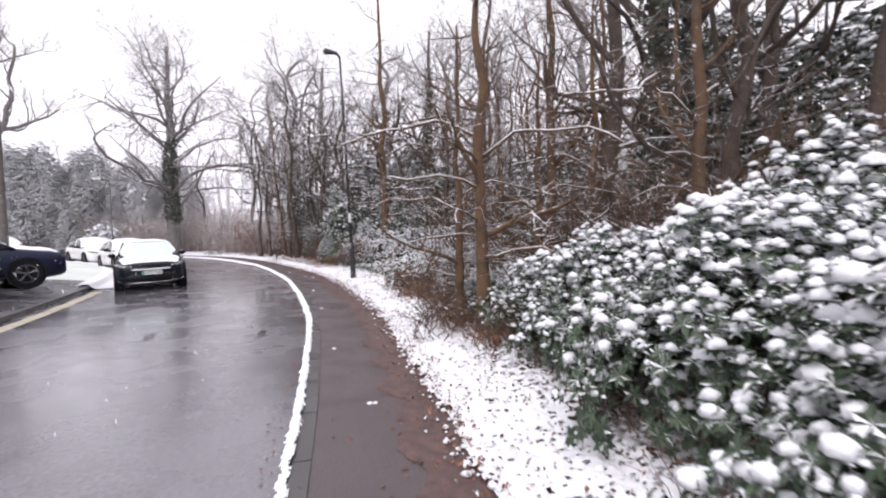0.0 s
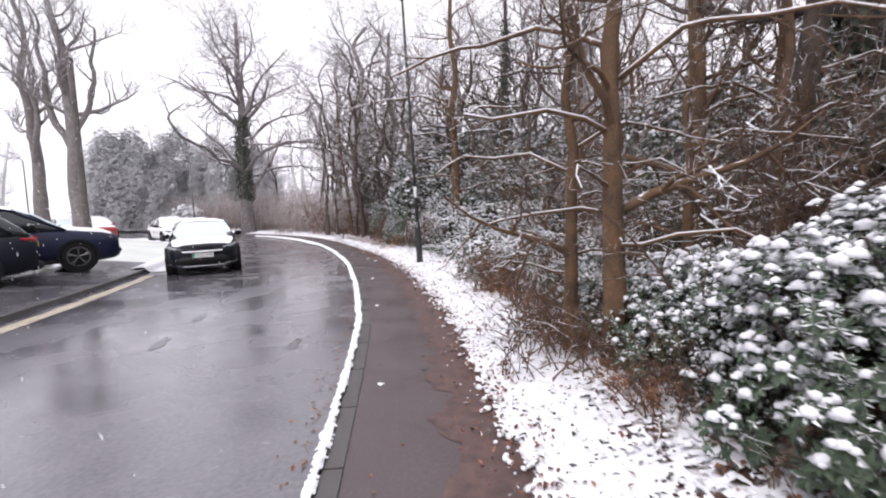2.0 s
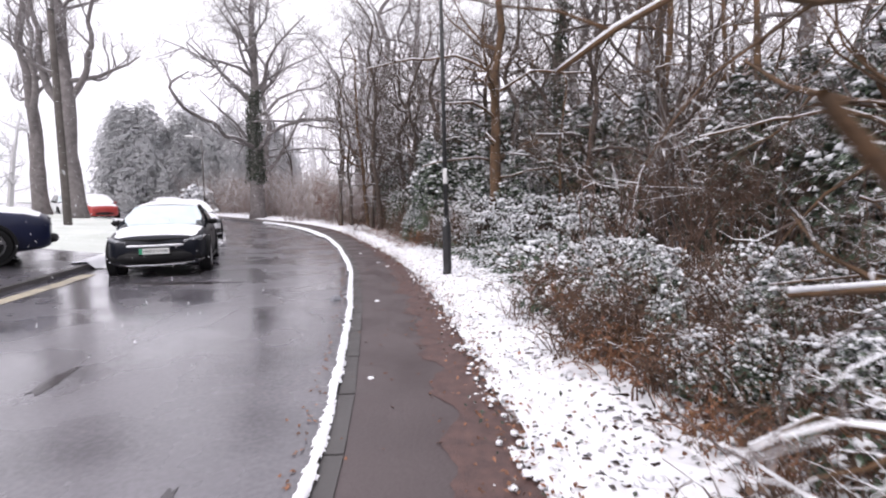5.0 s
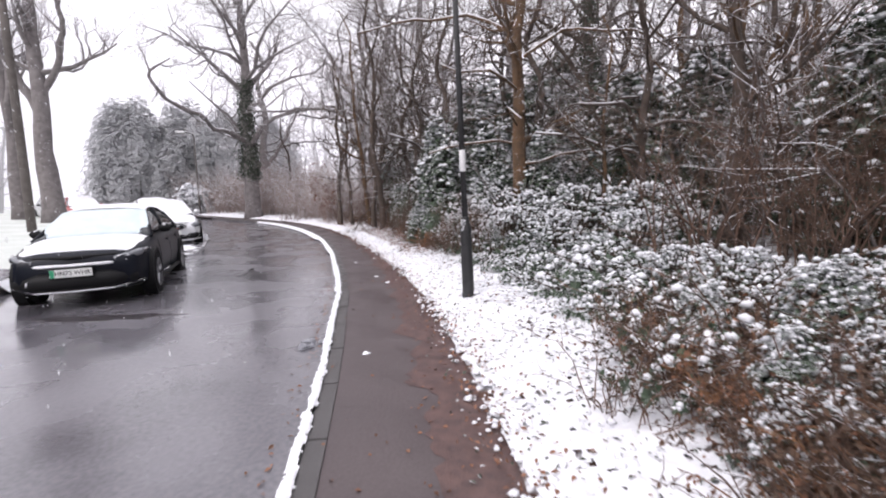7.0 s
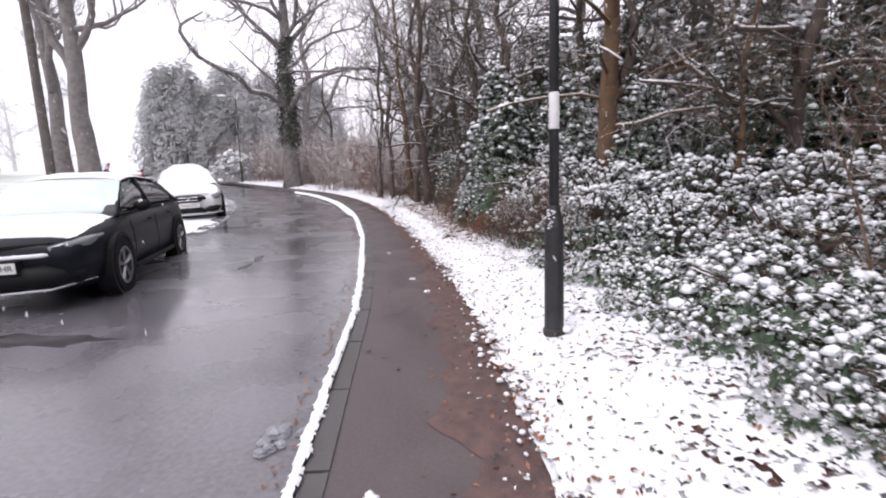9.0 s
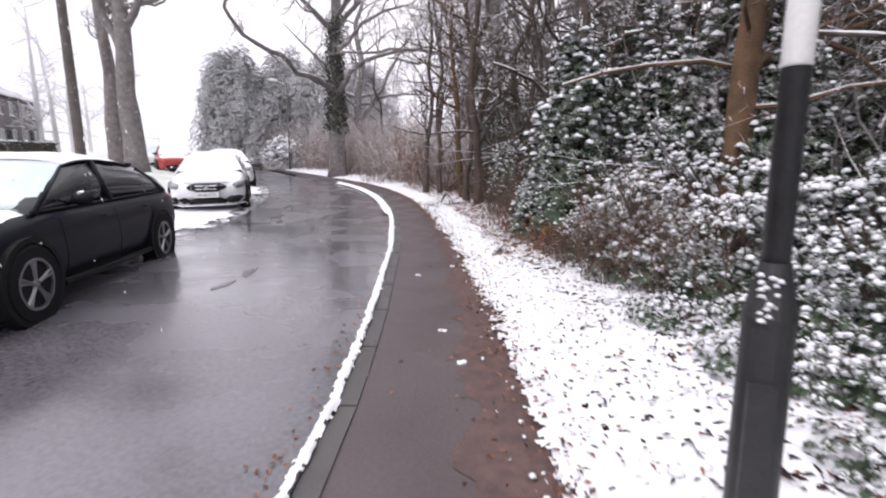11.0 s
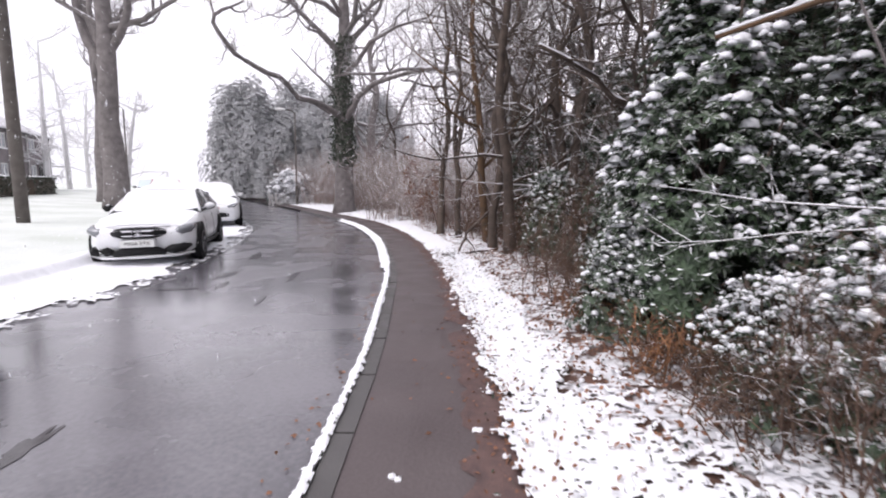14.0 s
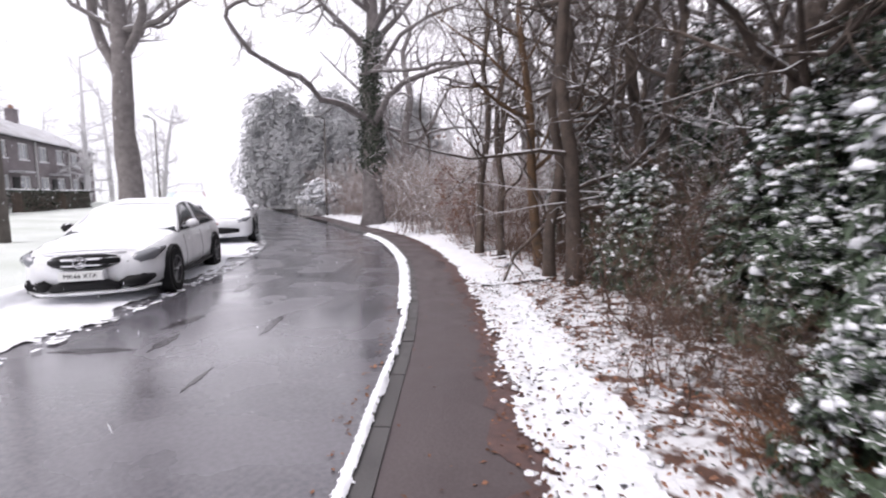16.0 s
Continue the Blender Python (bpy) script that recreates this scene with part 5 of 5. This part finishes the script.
def saloon_face(ob, kind, paint):
    gr = Shape()
    gr.tube([(-0.07, 0.46, 0.615), (0.01, 0.25, 0.615), (0.028, 0, 0.615), (0.01, -0.25, 0.615), (-0.07, -0.46, 0.615)], [0.055, 0.098, 0.1, 0.098, 0.055], 10)
    go = gr.done("grille", PLASTIC, ob, "black radiator grille with bright bars", smooth=True)
    for z in (0.575, 0.655):
        br = Shape()
        br.tube([(-0.02, 0.44, z), (0.10, 0.22, z), (0.125, 0, z), (0.10, -0.22, z), (-0.02, -0.44, z)], [0.012, 0.016, 0.016, 0.016, 0.012], 5)
        br.done("grille_bar", CHROME, go, "chrome bar")
    rg = Shape()
    disc(rg, (0, 0, 0), 0.068, 0.082, -0.012, 0.012, 24)
    for a in (90, 210, 330):
        rg.tube([(0, 0, 0), (0.072 * math.cos(radians(a)), 0, 0.072 * math.sin(radians(a)))], [0.016, 0.007], 4)
    ro = rg.done("emblem", CHROME, go, "round chrome emblem")
    ro.matrix_local = pose(0.135, 0, 0.615, 0, 0, 90)
    rm = Shape()
    rm.tube([(-0.06, 0.5, 0.72), (0.03, 0.25, 0.725), (0.05, 0, 0.725), (0.03, -0.25, 0.725), (-0.06, -0.5, 0.72)], [0.012, 0.014, 0.014, 0.014, 0.012], 5)
    rm.done("grille_frame", CHROME, go)
    for s in (1, -1):
        hl = Shape()
        hl.tube([(-0.03, s * 0.50, 0.59), (-0.08, s * 0.63, 0.62), (-0.21, s * 0.765, 0.66), (-0.5, s * 0.86, 0.73)], [0.035, 0.088, 0.09, 0.03], 9)
        hl.done("headlight", LENS, ob, "grey glassy headlight", smooth=True)
        fi = Shape()
        fi.tube([(0.02, s * 0.40, 0.285), (0.0, s * 0.52, 0.30), (-0.07, s * 0.68, 0.325), (-0.2, s * 0.79, 0.345)], [0.035, 0.085, 0.095, 0.035], 8)
        fi.done("side_intake", PLASTIC, ob, "black side air intake", smooth=True)
        ex = Shape()
        ex.tube([(-kind["length"] + 0.05, s * 0.5, 0.82), (-kind["length"] + 0.1, s * 0.7, 0.84), (-kind["length"] + 0.3, s * 0.82, 0.86)], [0.05, 0.06, 0.02], 6)
        ex.done("tail_light", TAIL, ob)
    lo = Shape()
    lo.tube([(0.03, 0.42, 0.25), (0.05, 0.22, 0.30), (0.058, 0, 0.305), (0.05, -0.22, 0.30), (0.03, -0.42, 0.25)], [0.045, 0.085, 0.085, 0.085, 0.045], 8)
    lo.done("lower_grille", PLASTIC, ob, "black lower grille", smooth=True)
    sp = Shape()
    sp.tube([(-0.26, 0.84, 0.20), (-0.02, 0.6, 0.185), (0.075, 0, 0.185), (-0.02, -0.6, 0.185), (-0.26, -0.84, 0.20)], [0.02, 0.03, 0.03, 0.03, 0.02], 6)
    sp.done("front_lip", paint, ob, smooth=True)
    plate(ob, (0.155, 0, 0.435), 0, "MK66 XTA")
    bk = Shape()
    bk.box((0.09, 0, 0.435), (0.12, 0.54, 0.13))
    bk.done("plate_holder", paint, ob)


def plain_face(ob, kind, paint):
    for s in (1, -1):
        hl = Shape()
        hl.tube([(-0.02, s * 0.48, 0.66), (-0.1, s * 0.66, 0.7), (-0.36, s * 0.82, 0.76)], [0.04, 0.07, 0.02], 8)
        hl.done("headlight", LENS, ob, "clear headlight", smooth=True)
        tl = Shape()
        z = curve_at(kind["deck"], kind["length"] - 0.2) - 0.12
        tl.tube([(-kind["length"] - 0.005, s * 0.52, z), (-kind["length"] + 0.06, s * 0.74, z), (-kind["length"] + 0.26, s * 0.85, z + 0.02)], [0.03, 0.055, 0.02], 6)
        tl.done("tail_light", TAIL, ob, "red tail lamp")
    lo = Shape()
    lo.tube([(-0.02, 0.5, 0.4), (0.03, 0, 0.41), (-0.02, -0.5, 0.4)], [0.06, 0.1, 0.06], 8)
    lo.done("grille", PLASTIC, ob, smooth=True)
    rb = Shape()
    rb.tube([(-kind["length"] + 0.1, 0.7, 0.36), (-kind["length"] - 0.01, 0, 0.36), (-kind["length"] + 0.1, -0.7, 0.36)], [0.08, 0.1, 0.08], 8)
    rb.done("rear_bumper", PLASTIC, ob, "black lower rear bumper", smooth=True)
    plate(ob, (-kind["length"] - 0.03, 0, kind.get("plate_z", 0.8)), 180, "", PLATE_YELLOW)


SUV = dict(length=4.68, half=0.94, wheel=0.365, axles=(0.84, 3.74), cabin=(1.05, 4.5), roof_span=(1.98, 3.85), screen=(1.12, 2.0), bonnet=(0.14, 1.16), boot=(0, 0), mirror=1.72, seams=(1.42, 2.55, 3.5), handles=(2.3, 3.35),
           pillars=((1.1, 1.95), (2.55, 2.6), (4.2, 3.7)), face=suv_face, snow=0.035,
           wide=[(0, 0.70), (0.12, 0.80), (0.35, 0.88), (0.8, 0.935), (1.5, 0.925), (2.6, 0.92), (3.7, 0.94), (4.3, 0.90), (4.55, 0.84), (4.68, 0.76)],
           sill=[(0, 0.30), (0.15, 0.24), (0.6, 0.2), (4.1, 0.21), (4.5, 0.3), (4.68, 0.4)],
           deck=[(0, 0.74), (0.08, 0.81), (0.3, 0.88), (0.7, 0.96), (1.2, 1.02), (2.0, 1.03), (3.4, 1.06), (4.2, 1.08), (4.5, 1.04), (4.68, 0.92)],
           roof=[(1.05, 1.0), (1.2, 1.075), (1.6, 1.31), (2.0, 1.485), (2.3, 1.54), (2.7, 1.555), (3.2, 1.53), (3.8, 1.44), (4.2, 1.26), (4.5, 1.06)])
SALOON = dict(length=4.69, half=0.905, wheel=0.335, axles=(0.8, 3.64), cabin=(1.3, 4.25), roof_span=(2.05, 3.35), screen=(1.36, 2.06), bonnet=(0.1, 1.38), boot=(3.42, 4.62), mirror=1.8, seams=(1.5, 2.6, 3.45), handles=(2.4, 3.3),
              pillars=((1.34, 2.02), (2.65, 2.68), (4.05, 3.3)), face=saloon_face, snow=0.04, clear=False,
              wide=[(0, 0.66), (0.1, 0.76), (0.3, 0.85), (0.75, 0.9), (2.4, 0.9), (3.7, 0.9), (4.3, 0.86), (4.58, 0.79), (4.69, 0.7)],
              sill=[(0, 0.22), (0.2, 0.19), (0.6, 0.17), (4.1, 0.18), (4.5, 0.26), (4.69, 0.35)],
              deck=[(0, 0.64), (0.06, 0.72), (0.3, 0.79), (0.8, 0.875), (1.4, 0.94), (2.2, 0.95), (3.4, 0.99), (4.1, 1.01), (4.5, 1.0), (4.69, 0.9)],
              roof=[(1.3, 0.93), (1.6, 1.09), (2.05, 1.36), (2.35, 1.425), (2.75, 1.44), (3.15, 1.40), (3.45, 1.33), (4.0, 1.07), (4.25, 1.0)])
TALL = dict(SUV, length=4.6, face=plain_face, wheel=0.36, axles=(0.88, 3.6), plate_z=0.85, snow=0.05,
            wide=[(0, 0.68), (0.12, 0.78), (0.35, 0.87), (0.8, 0.92), (2.6, 0.92), (3.9, 0.92), (4.3, 0.88), (4.5, 0.84), (4.6, 0.78)],
            deck=[(0, 0.80), (0.08, 0.88), (0.4, 0.96), (1.2, 1.05), (2.0, 1.06), (3.6, 1.1), (4.3, 1.12), (4.5, 1.08), (4.6, 0.95)],
            roof=[(1.05, 1.03), (1.3, 1.2), (1.7, 1.45), (2.1, 1.6), (2.5, 1.66), (3.2, 1.66), (3.9, 1.6), (4.25, 1.35), (4.5, 1.08)])
make_car("parked_suv", "black electric crossover with snow on its bonnet, parked at the roadside", SUV, PAINT_BLACK, (-8.90, 14.28, -0.075), -55.5, (0.03, 0.015), 1.02, RIM_LIGHT)
make_car("parked_saloon", "white saloon car covered in fresh snow, parked on the gutter", SALOON, PAINT_WHITE, (-14.05, 21.85, -0.09), -44.0, (0.01, 0.03), 1.06)
make_car("parked_hatchback", "snow-covered white car parked behind the saloon", dict(SALOON, face=plain_face), PAINT_WHITE, (-19.8, 27.7, -0.08), -38.0, (0, 0.03), 1.08)
make_car("parked_estate", "navy blue estate car with snow on its roof and bonnet", TALL, PAINT_BLUE, (-12.0, 14.66, 0.22), 50.0, (0.0, 0.0), 1.08)
make_car("parked_hatchback", "black car with yellow rear plate parked on the forecourt", TALL, PAINT_BLACK, (-14.26, 8.23, 0.22), 230.0, (0.0, 0.0), 1.0)
make_car("parked_red_car", "small red car under snow parked far along the road", dict(TALL, clear=False), PAINT_RED, (-29.6, 32.3, 0.0), -32.0, (0, 0), 1.0)
make_car("parked_hatchback", "snow-covered pale car parked far along the road", TALL, PAINT_WHITE, (-34.6, 34.6, 0.0), -30.0, (0, 0), 1.0)


# ---- posts, fences, houses ----
IRON = mat("black_painted_iron", (0.028, 0.028, 0.030), (0.016, 0.016, 0.017), rough=0.5, scale=9, fine=70, bump=0.25)
POLE_WOOD = mat("weathered_pole_wood", (0.13, 0.115, 0.105), (0.07, 0.06, 0.055), rough=0.85, scale=4, fine=50, bump=0.5)
BRICK = mat("dark_grey_brick", (0.23, 0.205, 0.215), (0.15, 0.13, 0.137), rough=0.9, scale=1.5, fine=22, bump=0.3)
BRICK_ORANGE = mat("orange_brick", (0.42, 0.25, 0.17), (0.30, 0.17, 0.12), rough=0.9, scale=1.5, fine=22, bump=0.3)
ROOF = mat("snowed_roof_tiles", (0.70, 0.71, 0.74), (0.36, 0.35, 0.36), rough=0.85, scale=1.2, fine=14, bump=0.4)
FRAME = plain("white_window_frame", (0.75, 0.75, 0.75), 0.5)
PANE = plain("pale_curtained_pane", (0.42, 0.44, 0.47), 0.12)
TIMBER = mat("weathered_fence_timber", (0.62, 0.61, 0.60), (0.40, 0.38, 0.37), rough=0.85, scale=4, fine=40, bump=0.3)


def lamp_column(x, y, tilt):
    ob = thing("street_lamp", "black iron street lamp column with a white band", "street lamp")
    base = Shape()
    base.tube([(0, 0, -0.1), (0, 0, 0.06), (0, 0, 0.07), (0, 0, 0.94), (0, 0, 0.97), (0, 0, 1.13), (0, 0, 1.16)], [0.1, 0.098, 0.085, 0.082, 0.086, 0.052, 0.046], 20)
    base.done("base", IRON, ob, "thick cylindrical base with tapered shoulder", smooth=False)
    door = Shape()
    door.box((-0.03, -0.083, 0.5), (0.09, 0.016, 0.5))
    door.done("access_door", IRON, ob)
    foot = Shape()
    foot.blob(Vector((0.09, 0.02, 0.06)), 0.09, 0.5, random.Random(2))
    foot.done("foot_snow", SNOW, ob, "snow heaped at the foot", smooth=True)
    sh = Shape()
    sh.tube([(0, 0, 1.1), (0, 0, 3.5), (0, 0, 7.2)], [0.044, 0.04, 0.032], 14)
    sh.done("shaft", IRON, ob, smooth=True)
    band = Shape()
    band.tube([(0, 0, 1.80), (0, 0, 1.81), (0, 0, 2.09), (0, 0, 2.10)], [0.044, 0.0455, 0.045, 0.043], 14)
    band.done("band", FRAME, ob, "white painted band", smooth=True)
    sh2 = Shape()
    rng = random.Random(6)
    for k in range(22):
        sh2.blob(Vector((-0.02 + rng.uniform(-0.035, 0.02), -0.07 + rng.uniform(-0.008, 0.012) + k * 0.0008, 0.95 + k * 0.008)), 0.014, 0.8, rng)
    tagged(sh2.done("shoulder_snow", SNOW, ob, "wind-blown snow on the shoulder", smooth=True), kind="stuff")
    head = Shape()
    head.tube([(0, 0, 7.15), (-0.1, 0, 7.3), (-0.45, 0, 7.36), (-0.5, 0, 7.36)], [0.04, 0.05, 0.1, 0.06], 8)
    head.done("lantern", IRON, ob, smooth=True)
    ob.matrix_basis = pose(x, y, ground_z(x, y) + 0.01, *tilt, 10)


lamp_column(-2.92, 15.12, (-3.0, -1.8))


def far_lamp(x, y, h, turn, base_z):
    ob = thing("street_lamp", "slim grey street lamp with a snow-topped lantern", "street lamp")
    sh = Shape()
    sh.tube([(0, 0, -0.1), (0, 0, 1.2), (0, 0, 1.25), (0, 0, h)], [0.09, 0.085, 0.055, 0.045], 10)
    sh.done("column", POLE_WOOD, ob, smooth=True)
    arm = Shape()
    arm.tube([(0, 0, h - 0.05), (0.2, 0, h + 0.12), (0.7, 0, h + 0.18)], [0.035, 0.03, 0.028], 8)
    arm.done("arm", POLE_WOOD, ob, smooth=True)
    hd = Shape()
    hd.tube([(0.6, 0, h + 0.17), (0.75, 0, h + 0.18), (1.15, 0, h + 0.2), (1.25, 0, h + 0.19)], [0.05, 0.11, 0.1, 0.04], 10)
    hd.done("lantern", FRAME, ob, "pale lantern capped with snow", smooth=True)
    ob.matrix_basis = pose(x, y, base_z, 0, 0, turn)


far_lamp(-29.0, 41.2, 6.2, 215, 0.1)
far_lamp(-41.5, 37.0, 6.0, 300, 0.6)


def telegraph_pole(x, y, lean):
    ob = thing("telegraph_pole", "leaning weathered wooden telegraph pole in the snow", "pole")
    sh = Shape()
    pts = [(0, 0, -0.2)] + [(0, 0, z) for z in (1, 3, 5, 7, 9)]
    sh.tube(pts, [0.16, 0.155, 0.15, 0.14, 0.13, 0.12], 12)
    sh.done("shaft", POLE_WOOD, ob, smooth=True)
    for k in range(6):
        st = Shape()
        st.tube([(0.12 if k % 2 else -0.12, 0, 3.2 + k * 0.4), (0.27 if k % 2 else -0.27, 0, 3.22 + k * 0.4)], [0.012, 0.012], 5)
        st.done("climbing_step", IRON, ob)
    cap = Shape()
    cap.tube([(0, 0, 8.98), (0, 0, 9.03)], [0.14, 0.12], 12)
    cap.done("cap", IRON, ob)
    ob.matrix_basis = pose(x, y, ground_z(x, y), *lean, 0)


telegraph_pole(-21.4, 22.9, (0, 0))


def window(parent, c, w, h, facing, name="window"):
    """A framed window set into a wall whose outside looks along facing (+y or -y of the house)."""
    fr = Shape()
    for dx, dz, sx, sz in ((0, h / 2, w, 0.09), (0, -h / 2, w, 0.09), (w / 2, 0, 0.09, h), (-w / 2, 0, 0.09, h), (0, 0, 0.06, h)):
        fr.box((c[0] + dx, c[1] + facing * 0.03, c[2] + dz), (sx, 0.1, sz))
    fo = fr.done(name, FRAME, parent, "white window frame")
    for s in (-1, 1):
        pa = Shape()
        pa.box((c[0] + s * w / 4, c[1] + facing * 0.0, c[2]), (w / 2 - 0.06, 0.04, h - 0.08))
        pa.done("pane", PANE, fo)
    si = Shape()
    si.box((c[0], c[1] + facing * 0.09, c[2] - h / 2 - 0.08), (w + 0.2, 0.2, 0.07))
    si.done("sill", SNOW, fo)


def house(name, label, x, y, turn, w, d, eaves, ridge, brick, z, chimney=True, porch=True, windows=2):
    ob = thing(name, label, "house")
    wl = Shape()
    # front wall with openings, other walls plain
    xs = [-w / 2, -w / 4 - 0.75, -w / 4 + 0.75, w / 4 - 0.75, w / 4 + 0.75, w / 2]
    zs = [0, 0.9, 2.2, 3.4, 4.6, eaves]
    for i in range(5):
        for j in range(5):
            if i in (1, 3) and j in (1, 3):
                continue
            wl.box(((xs[i] + xs[i + 1]) / 2, d / 2, (zs[j] + zs[j + 1]) / 2), (xs[i + 1] - xs[i], 0.28, zs[j + 1] - zs[j]))
    wl.box((0, -d / 2, eaves / 2), (w, 0.28, eaves))
    for s in (-1, 1):
        k = len(wl.v)
        wl.add([(s * w / 2, d / 2, 0), (s * w / 2, -d / 2, 0), (s * w / 2, -d / 2, eaves), (s * w / 2, 0, ridge), (s * w / 2, d / 2, eaves)], [(0, 1, 2, 3, 4)])
        wl.add([(s * (w / 2 - 0.2), d / 2, 0), (s * (w / 2 - 0.2), -d / 2, 0), (s * (w / 2 - 0.2), -d / 2, eaves), (s * (w / 2 - 0.2), 0, ridge), (s * (w / 2 - 0.2), d / 2, eaves)], [(4, 3, 2, 1, 0)])
    wl.done("wall", brick, ob, "brick walls")
    for s in (1, -1):
        rf = Shape()
        e = 0.35
        rf.add([(-w / 2 - 0.1, s * (d / 2 + e), eaves - 0.15), (w / 2 + 0.1, s * (d / 2 + e), eaves - 0.15), (w / 2 + 0.1, 0, ridge), (-w / 2 - 0.1, 0, ridge),
                (-w / 2 - 0.1, s * (d / 2 + e), eaves + 0.05), (w / 2 + 0.1, s * (d / 2 + e), eaves + 0.05), (w / 2 + 0.1, 0, ridge + 0.2), (-w / 2 - 0.1, 0, ridge + 0.2)],
               [(0, 1, 2, 3), (4, 5, 6, 7), (0, 1, 5, 4), (0, 4, 7, 3), (1, 2, 6, 5)])
        rf.done("roof", ROOF, ob, "pitched roof under thin snow")
        gt = Shape()
        gt.tube([(-w / 2, s * (d / 2 + e + 0.05), eaves - 0.14), (w / 2, s * (d / 2 + e + 0.05), eaves - 0.14)], [0.06, 0.06], 6)
        gt.done("gutter", PLASTIC, ob)
    for cx in (-w / 4, w / 4):
        window(ob, (cx, d / 2, 4.0), 1.42, 1.12, 1)
        window(ob, (cx, d / 2, 1.55), 1.42, 1.22, 1)
    dp = Shape()
    dp.tube([(w / 2 - 0.12, d / 2 + 0.2, 0), (w / 2 - 0.12, d / 2 + 0.2, eaves - 0.15)], [0.05, 0.05], 6)
    dp.done("downpipe", FRAME, ob, "white downpipe")
    if porch:
        pr = Shape()
        pr.box((0, d / 2 + 0.5, 2.45), (1.6, 1.1, 0.12))
        pr.done("porch_roof", ROOF, ob)
        dr = Shape()
        dr.box((0, d / 2 + 0.17, 1.05), (0.9, 0.06, 2.05))
        dr.done("door", PLASTIC, ob, "dark front door")
    if chimney:
        ch = Shape()
        ch.box((w / 2 - 0.4, 0, ridge + 0.35), (0.9, 0.6, 1.7))
        ch.box((w / 2 - 0.4, 0, ridge + 1.22), (1.0, 0.7, 0.12))
        co = ch.done("chimney", brick, ob, "brick chimney stack")
        for s in (-1, 0, 1):
            pt = Shape()
            pt.tube([(w / 2 - 0.4 + s * 0.27, 0, ridge + 1.26), (w / 2 - 0.4 + s * 0.27, 0, ridge + 1.6)], [0.1, 0.085], 8)
            pt.done("chimney_pot", BRICK_ORANGE, co)
    ob.matrix_basis = pose(x, y, z, 0, 0, turn)
    return ob


for k in range(5):
    house("terraced_house", "dark brick terraced house with white windows and snowy roof", -42.5 - 4.9 * k, 20.6 + 3.9 * k, -38.5, 6.2, 7.5, 5.0, 6.9, BRICK, 0.55)
house("brick_house", "orange brick house seen through the bare trees", 13.5, 33.0, 155, 9, 8, 4.8, 7.2, BRICK_ORANGE, 0.3, porch=False)
house("brick_house", "brown brick house behind the wood", 24.0, 33.0, 150, 9, 8, 4.8, 7.2, BRICK, 0.3, porch=False)


def picket_fence(x, y, turn, n):
    ob = thing("picket_fence", "low pale timber picket fence in the snow", "fence")
    for z in (0.25, 0.6):
        r = Shape()
        r.box((n * 0.11, 0.03, z), (n * 0.22, 0.03, 0.07))
        r.done("rail", TIMBER, ob)
    first = None
    for k in range(n):
        if first is None:
            p = Shape()
            p.box((0, 0, 0.4), (0.1, 0.025, 0.85), top=0.8)
            first = p.done("picket", TIMBER, ob)
        else:
            q = new("picket", first.data)
            q.parent = ob
            q.matrix_local = pose(0.22 * k, 0, 0)
    ob.matrix_basis = pose(x, y, ground_z(x, y), 0, 0, turn)


picket_fence(-30.8, 40.4, 45, 12)


def clipped_hedge(x, y, turn, length, seed):
    ob = thing("garden_hedge", "dark clipped garden hedge with snow on top", "hedge")
    rng = random.Random(seed)
    lf, sn, core = Shape(), Shape(), Shape()
    core.box((0, 0, 0.55), (length * 0.94, 0.5, 1.1))
    for k in range(int(length * 320)):
        p = Vector((rng.uniform(-length / 2, length / 2), rng.choice((-1, 1)) * rng.uniform(0.2, 0.42), rng.uniform(0.05, 1.25)))
        if rng.random() < 0.3:
            p = Vector((p.x, rng.uniform(-0.4, 0.4), rng.uniform(1.12, 1.3)))
        lf.leaf(p, unit(rng), unit(rng, 0.4), 0.13, 0.09)
    for k in range(int(length * 9)):
        sn.blob(Vector((rng.uniform(-length / 2, length / 2), rng.uniform(-0.35, 0.35), 1.26)), rng.uniform(0.08, 0.2), 0.4, rng)
    core.done("woody_core", BARK, ob)
    tagged(lf.done("foliage", IVY, ob), kind="stuff")
    tagged(sn.done("snow_cover", SNOW, ob, smooth=True), kind="stuff")
    ob.matrix_basis = pose(x, y, ground_z(x, y) - 0.02, 0, 0, turn)


for k in range(4):
    clipped_hedge(-31.5 - 4.6 * k, 22.4 + 3.6 * k, -38 + 0.0, 4.6, 70 + k)


def far_kerb():
    holder = tagged(new("kerb_far"), "row of wet dark kerb stones across the road", kind="structure")
    first = None
    for k in range(28):
        a = START - 4 + 0.915 * k
        p, q = place(a, ROAD_W + 0.06), place(a + 0.915, ROAD_W + 0.06)
        if first is None:
            sh = Shape()
            sh.box((0, 0, -0.1), (0.14, 0.905, 0.2), top=0.985)
            first = sh.done("kerb_stone", KERB, holder)
            ob = first
        else:
            ob = new("kerb_stone", first.data)
            ob.parent = holder
        ob.matrix_world = pose((p.x + q.x) / 2, (p.y + q.y) / 2, level(ROAD_W + 0.1) + 0.022, 0, 0, math.degrees(math.atan2(q.y - p.y, q.x - p.x)) - 90)


far_kerb()
